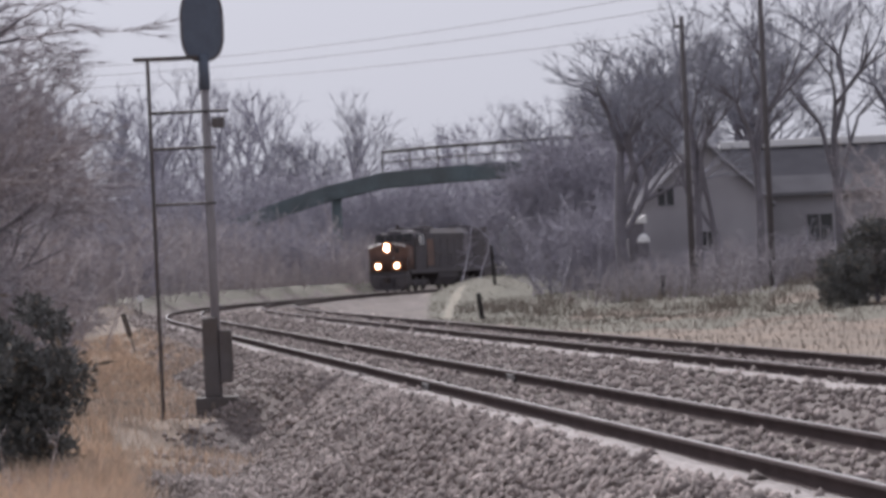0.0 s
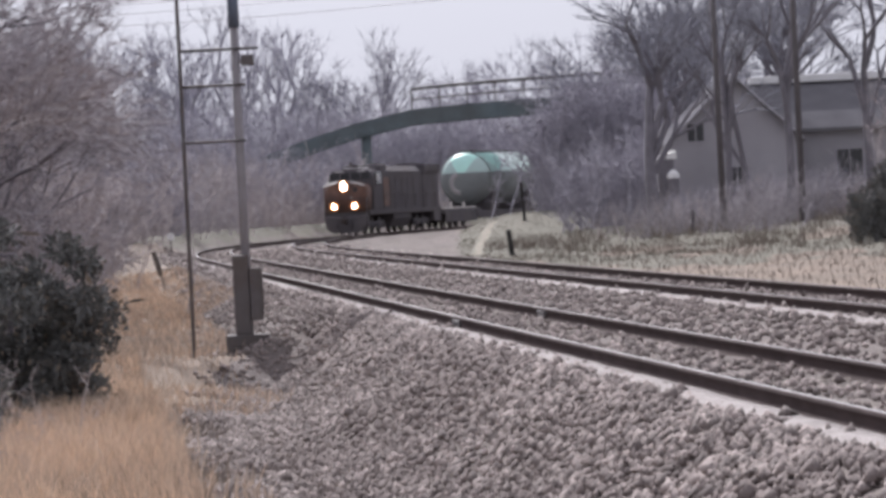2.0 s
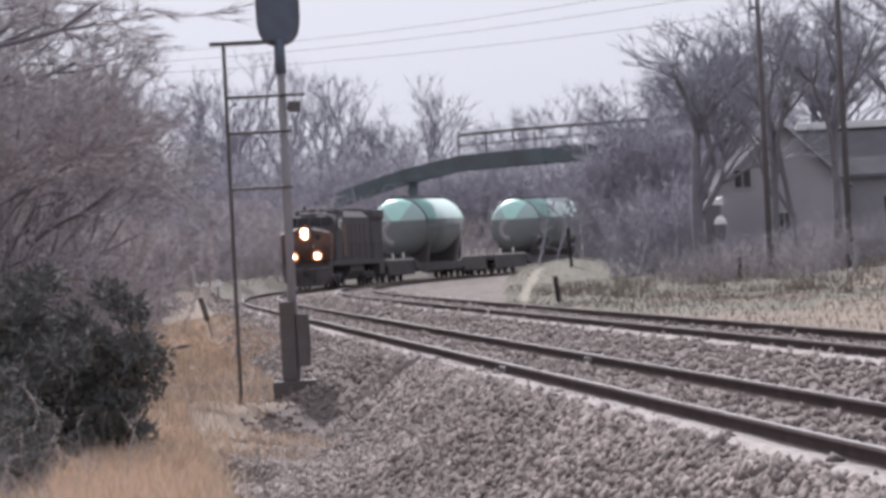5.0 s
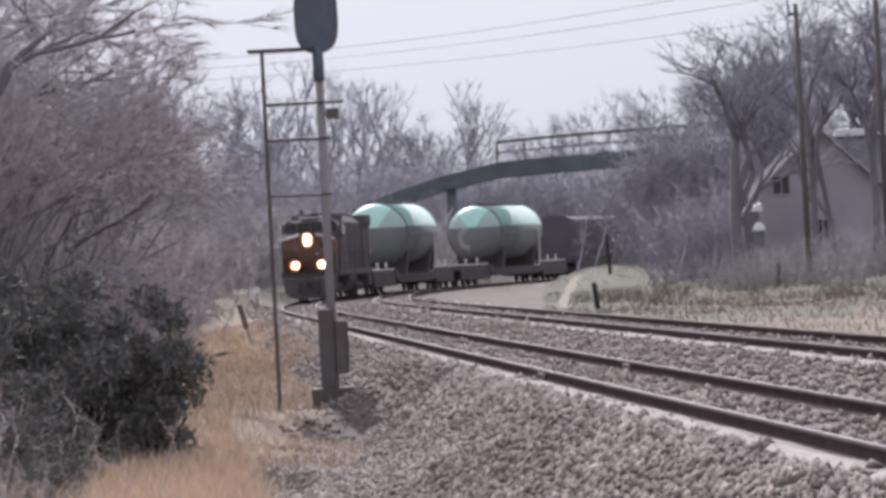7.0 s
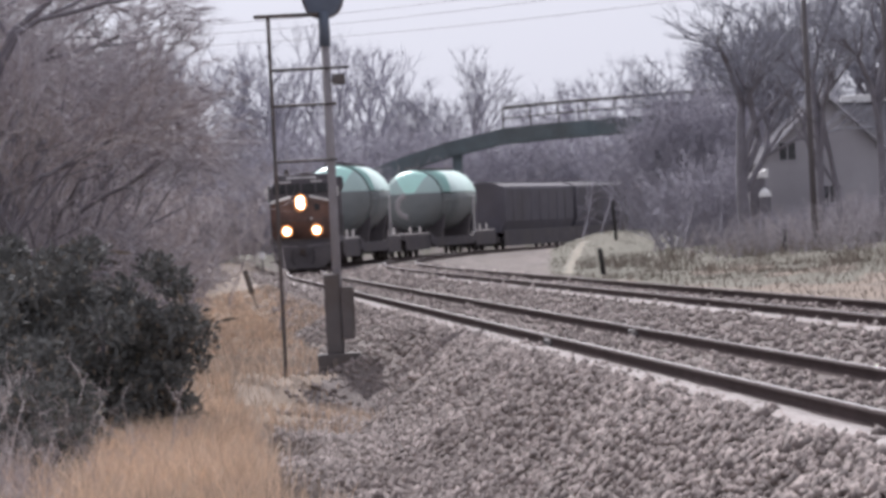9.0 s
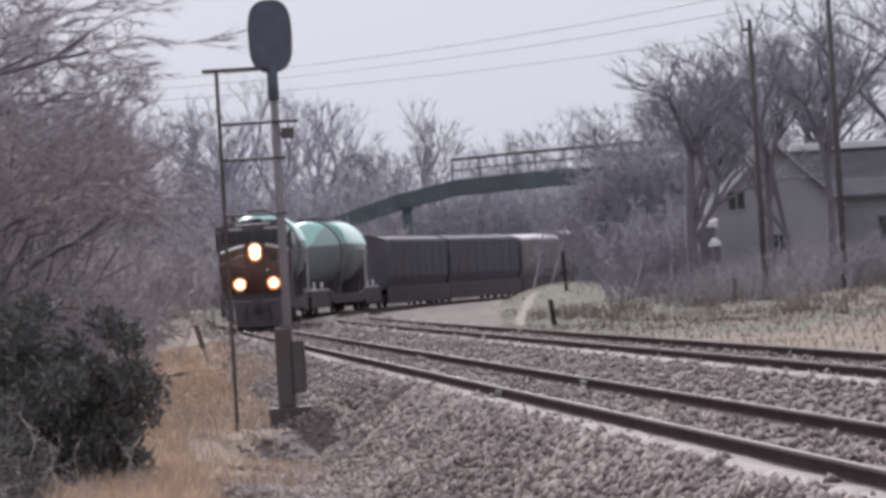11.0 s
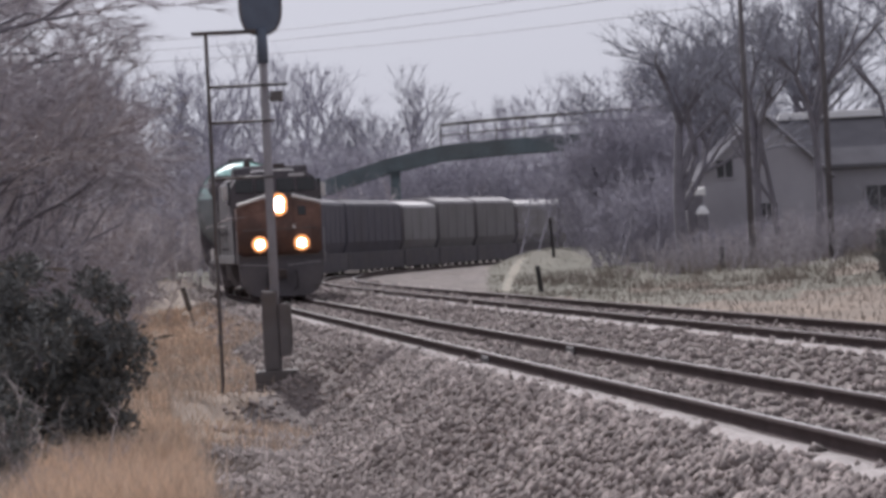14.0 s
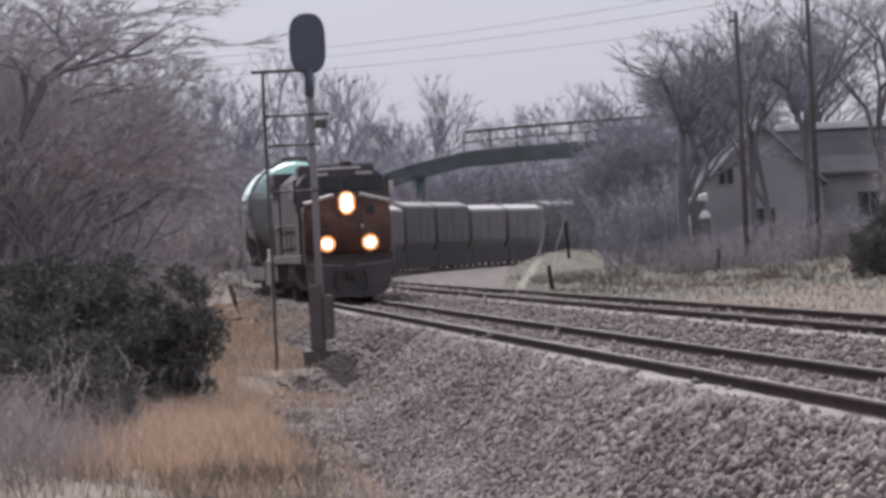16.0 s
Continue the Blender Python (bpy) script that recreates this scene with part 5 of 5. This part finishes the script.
# ---------------------------------------------------------------- evergreen bushes
def cedar(seed, height, width, sprays):
    rng = np.random.default_rng(seed)
    c = thing("cedar_bush", "dense dark evergreen cedar bush with browned tips in dry grass", "evergreen bush", group="cedar bushes")
    part("trunk", rod((0, 0, -0.2), (0, 0, height * 0.7), 0.09, 0.02, 8), M_BARK, c)
    lumps = [(rng.uniform(-0.42, 0.42) * width, rng.normal(0, width * 0.25), height * rng.uniform(0.10, 0.9), rng.uniform(0.16, 0.42)) for _ in range(60)]
    for name, material, share in (("foliage", M_CEDAR, 1.0), ("browned_spray", M_CEDARTIP, 0.05)):
        n = int(sprays * share)
        pick = rng.integers(0, len(lumps), n)
        L = np.array(lumps)[pick]
        d = rng.normal(0, 1, (n, 3))
        d /= np.linalg.norm(d, axis=1, keepdims=True)
        rad = L[:, 3:4] * (rng.random((n, 1)) ** 0.33 if share == 1.0 else rng.uniform(0.95, 1.12, (n, 1))) * (1.25 - L[:, 2:3] / height * 0.5)
        p = L[:, :3] + d * rad * np.array([[1.1, 1.1, 0.95]])
        p[:, 2] = np.maximum(p[:, 2], 0.03)
        out = d * 0.5 + np.array([[0, 0, 0.35]]) + rng.normal(0, 0.8, (n, 3))
        out /= np.linalg.norm(out, axis=1, keepdims=True)
        wv = np.cross(out, rng.normal(0, 1, (n, 3)))
        wv /= np.linalg.norm(wv, axis=1, keepdims=True)
        ln, wd = rng.uniform(0.05, 0.15, (n, 1)) * (1 + 1.6 * (rng.random((n, 1)) > 0.93)), rng.uniform(0.014, 0.036, (n, 1))
        v = np.stack([p, p + out * ln * 0.5 + wv * wd, p + out * ln, p + out * ln * 0.5 - wv * wd], 1).reshape(-1, 3)
        o = tagged(new(name, poly_mesh(name, v, np.arange(n * 4).reshape(-1, 4), material)), kind="stuff")
        o.parent = c
    return c


cedar_a, cedar_b = cedar(7, 3.1, 3.1, 18000), cedar(8, 2.6, 2.4, 11000)
stand([cedar_a, cedar_b], [(-5.15, 58.5, 1.0, 0, 0), (-6.9, 61, 1.1, 90, 0), (-6.3, 55.0, 0.75, 30, 1), (-5.5, 54.6, 0.5, 250, 1), (-4.75, 60.2, 0.6, 140, 1), (-7.4, 57, 0.95, 200, 1),
                           (16.6, 128, 0.7, 10, 1), (17.9, 130, 1.15, 100, 1), (-8.0, 70, 1.1, 160, 0), (-5.75, 52.2, 0.55, 80, 1), (-5.35, 53.4, 0.42, 300, 1), (-5.1, 50.6, 0.36, 20, 1)])


# ---------------------------------------------------------------- grass
def blades(name, label, material, n, where, h0, h1, seed, width=0.006, flop=0.35):
    rng = np.random.default_rng(seed)
    x, y = where(rng, n)
    z = ground_z(x, y) - 0.02
    m = len(x)
    h = rng.uniform(h0, h1, m)
    a, tip = rng.random(m) * 6.283, rng.normal(0, flop, (m, 2)) * h[:, None]
    wx, wy = np.cos(a) * width * (1 + y / 120), np.sin(a) * width * (1 + y / 120)
    mid = np.stack([x + tip[:, 0] * 0.35, y + tip[:, 1] * 0.35, z + h * 0.6], -1)
    w = np.stack([wx, wy, 0 * wx], -1)
    b = np.stack([x, y, z], -1)
    t = np.stack([x + tip[:, 0], y + tip[:, 1], z + h], -1)
    v = np.stack([b - w, b + w, mid + w * 0.8, mid - w * 0.8, t], 1).reshape(-1, 3)
    i = np.arange(m)[:, None] * 5
    f = np.concatenate([np.stack([i + 0, i + 1, i + 2], -1), np.stack([i + 0, i + 2, i + 3], -1), np.stack([i + 3, i + 2, i + 4], -1)]).reshape(-1, 3)
    return tagged(new(name, poly_mesh(name, v, f, material)), label, "grass", kind="stuff")


def by_line(d0, d1, y0, y1, power=1.0, clumps=0):
    def where(rng, n):
        y = y0 + (y1 - y0) * rng.random(n) ** power
        d = d0 + (d1 - d0) * rng.random(n)
        if clumps:
            c = rng.random((clumps, 2))
            k = rng.integers(0, clumps, n)
            y = y0 + (y1 - y0) * c[k, 0] ** power + rng.normal(0, 0.5, n)
            d = d0 + (d1 - d0) * c[k, 1] + rng.normal(0, 0.22, n)
        s = np.interp(y, PY[:500], S[:500])
        gx, gy, _ = on_line(s, d)
        grown = ((bare_strip(gx, gy) == 0) | (d < TRACK_GAP)) & (((gx + 1.9) / 2.1) ** 2 + ((gy - 72) / 4.2) ** 2 > rng.uniform(-0.4, 1.0, len(gx)))
        grown &= ~((gx < -0.093 * gy + rng.normal(0, 0.15, len(gx))) & (gy < 57.5) & (rng.random(len(gx)) > 0.2))
        return gx[grown], gy[grown]
    return where


blades("dry_grass", "tall dry straw-coloured grass on the bank", M_STRAW, 21000, by_line(-10.5, -5.0, 43, 75, 1.0), 0.15, 0.5, 11, 0.005)
blades("dry_grass", "tall clumps of dry straw-coloured grass", M_STRAW, 16000, by_line(-8.5, -5.3, 38, 62, 1.0, 90), 0.25, 0.7, 12, 0.004)
blades("dry_grass", "short dry straw-coloured grass beside the track", M_STRAW, 24000, by_line(-8.5, -3.0, 60, 150, 1.0), 0.06, 0.30, 13, 0.006)
blades("dry_grass", "short dry greyed grass beyond the second track", M_WEED, 3500, by_line(TRACK_GAP + 3.2, 20, 70, 150, 1.0), 0.06, 0.2, 14, 0.007)
blades("dry_grass", "short straw grass on the track shoulder", M_STRAW, 5000, by_line(-3.6, -1.9, 98, 150, 1.0), 0.05, 0.2, 18, 0.006)
blades("dead_weeds", "low grey weeds beyond the second track", M_WEED, 3500, by_line(TRACK_GAP + 3.2, 24, 75, 150, 1.0), 0.06, 0.25, 19, 0.006)
blades("dead_weeds", "sparse grey dead weeds on the ballast edge", M_WEED, 2200, by_line(-5.0, -3.6, 38, 62, 1.2, 60), 0.05, 0.2, 15, 0.004)
blades("dead_weeds", "tall grey dead weeds before the brush", M_WEED, 4500, by_line(12, 30, 125, 190, 1.0, 240), 0.15, 0.6, 16, 0.006, 0.35)
blades("turf_tufts", "thin dull green turf on the mound", mat("dull_turf", (0.155, 0.143, 0.112), 0.9, 0.2, 0.5, per_island=0.3), 11000, by_line(TRACK_GAP + 3.0, 22, 120, 262, 1.0), 0.04, 0.14, 17, 0.008)


blades("dead_weeds", "matted grey-brown dead weeds on the bank", M_WEED, 9000, by_line(-10.5, -5.0, 30, 48, 1.0, 200), 0.1, 0.4, 21, 0.005)
blades("dry_grass", "thin straw grass on the bank", M_STRAW, 2500, by_line(-8.0, -4.4, 30, 44, 1.0), 0.1, 0.4, 22, 0.005)


# ---------------------------------------------------------------- what moves
def motions():
    for ob, behind, half in TRAIN:
        rows = []
        for k in range(33):
            t = k * 0.5
            s = 77.04 + 10.67 * (16 - t) + 4.2 * float(smooth(12.5, 16.3, t)) + behind      # it brakes a little towards the end
            xa, ya, _ = on_line(s - half)
            xb, yb, _ = on_line(s + half)
            rows.append((t, pose((xa + xb) / 2, (ya + yb) / 2, 0.0, 0, 0, math.degrees(math.atan2(-(xa - xb), ya - yb)))))
        walk(ob, rows)


motions()
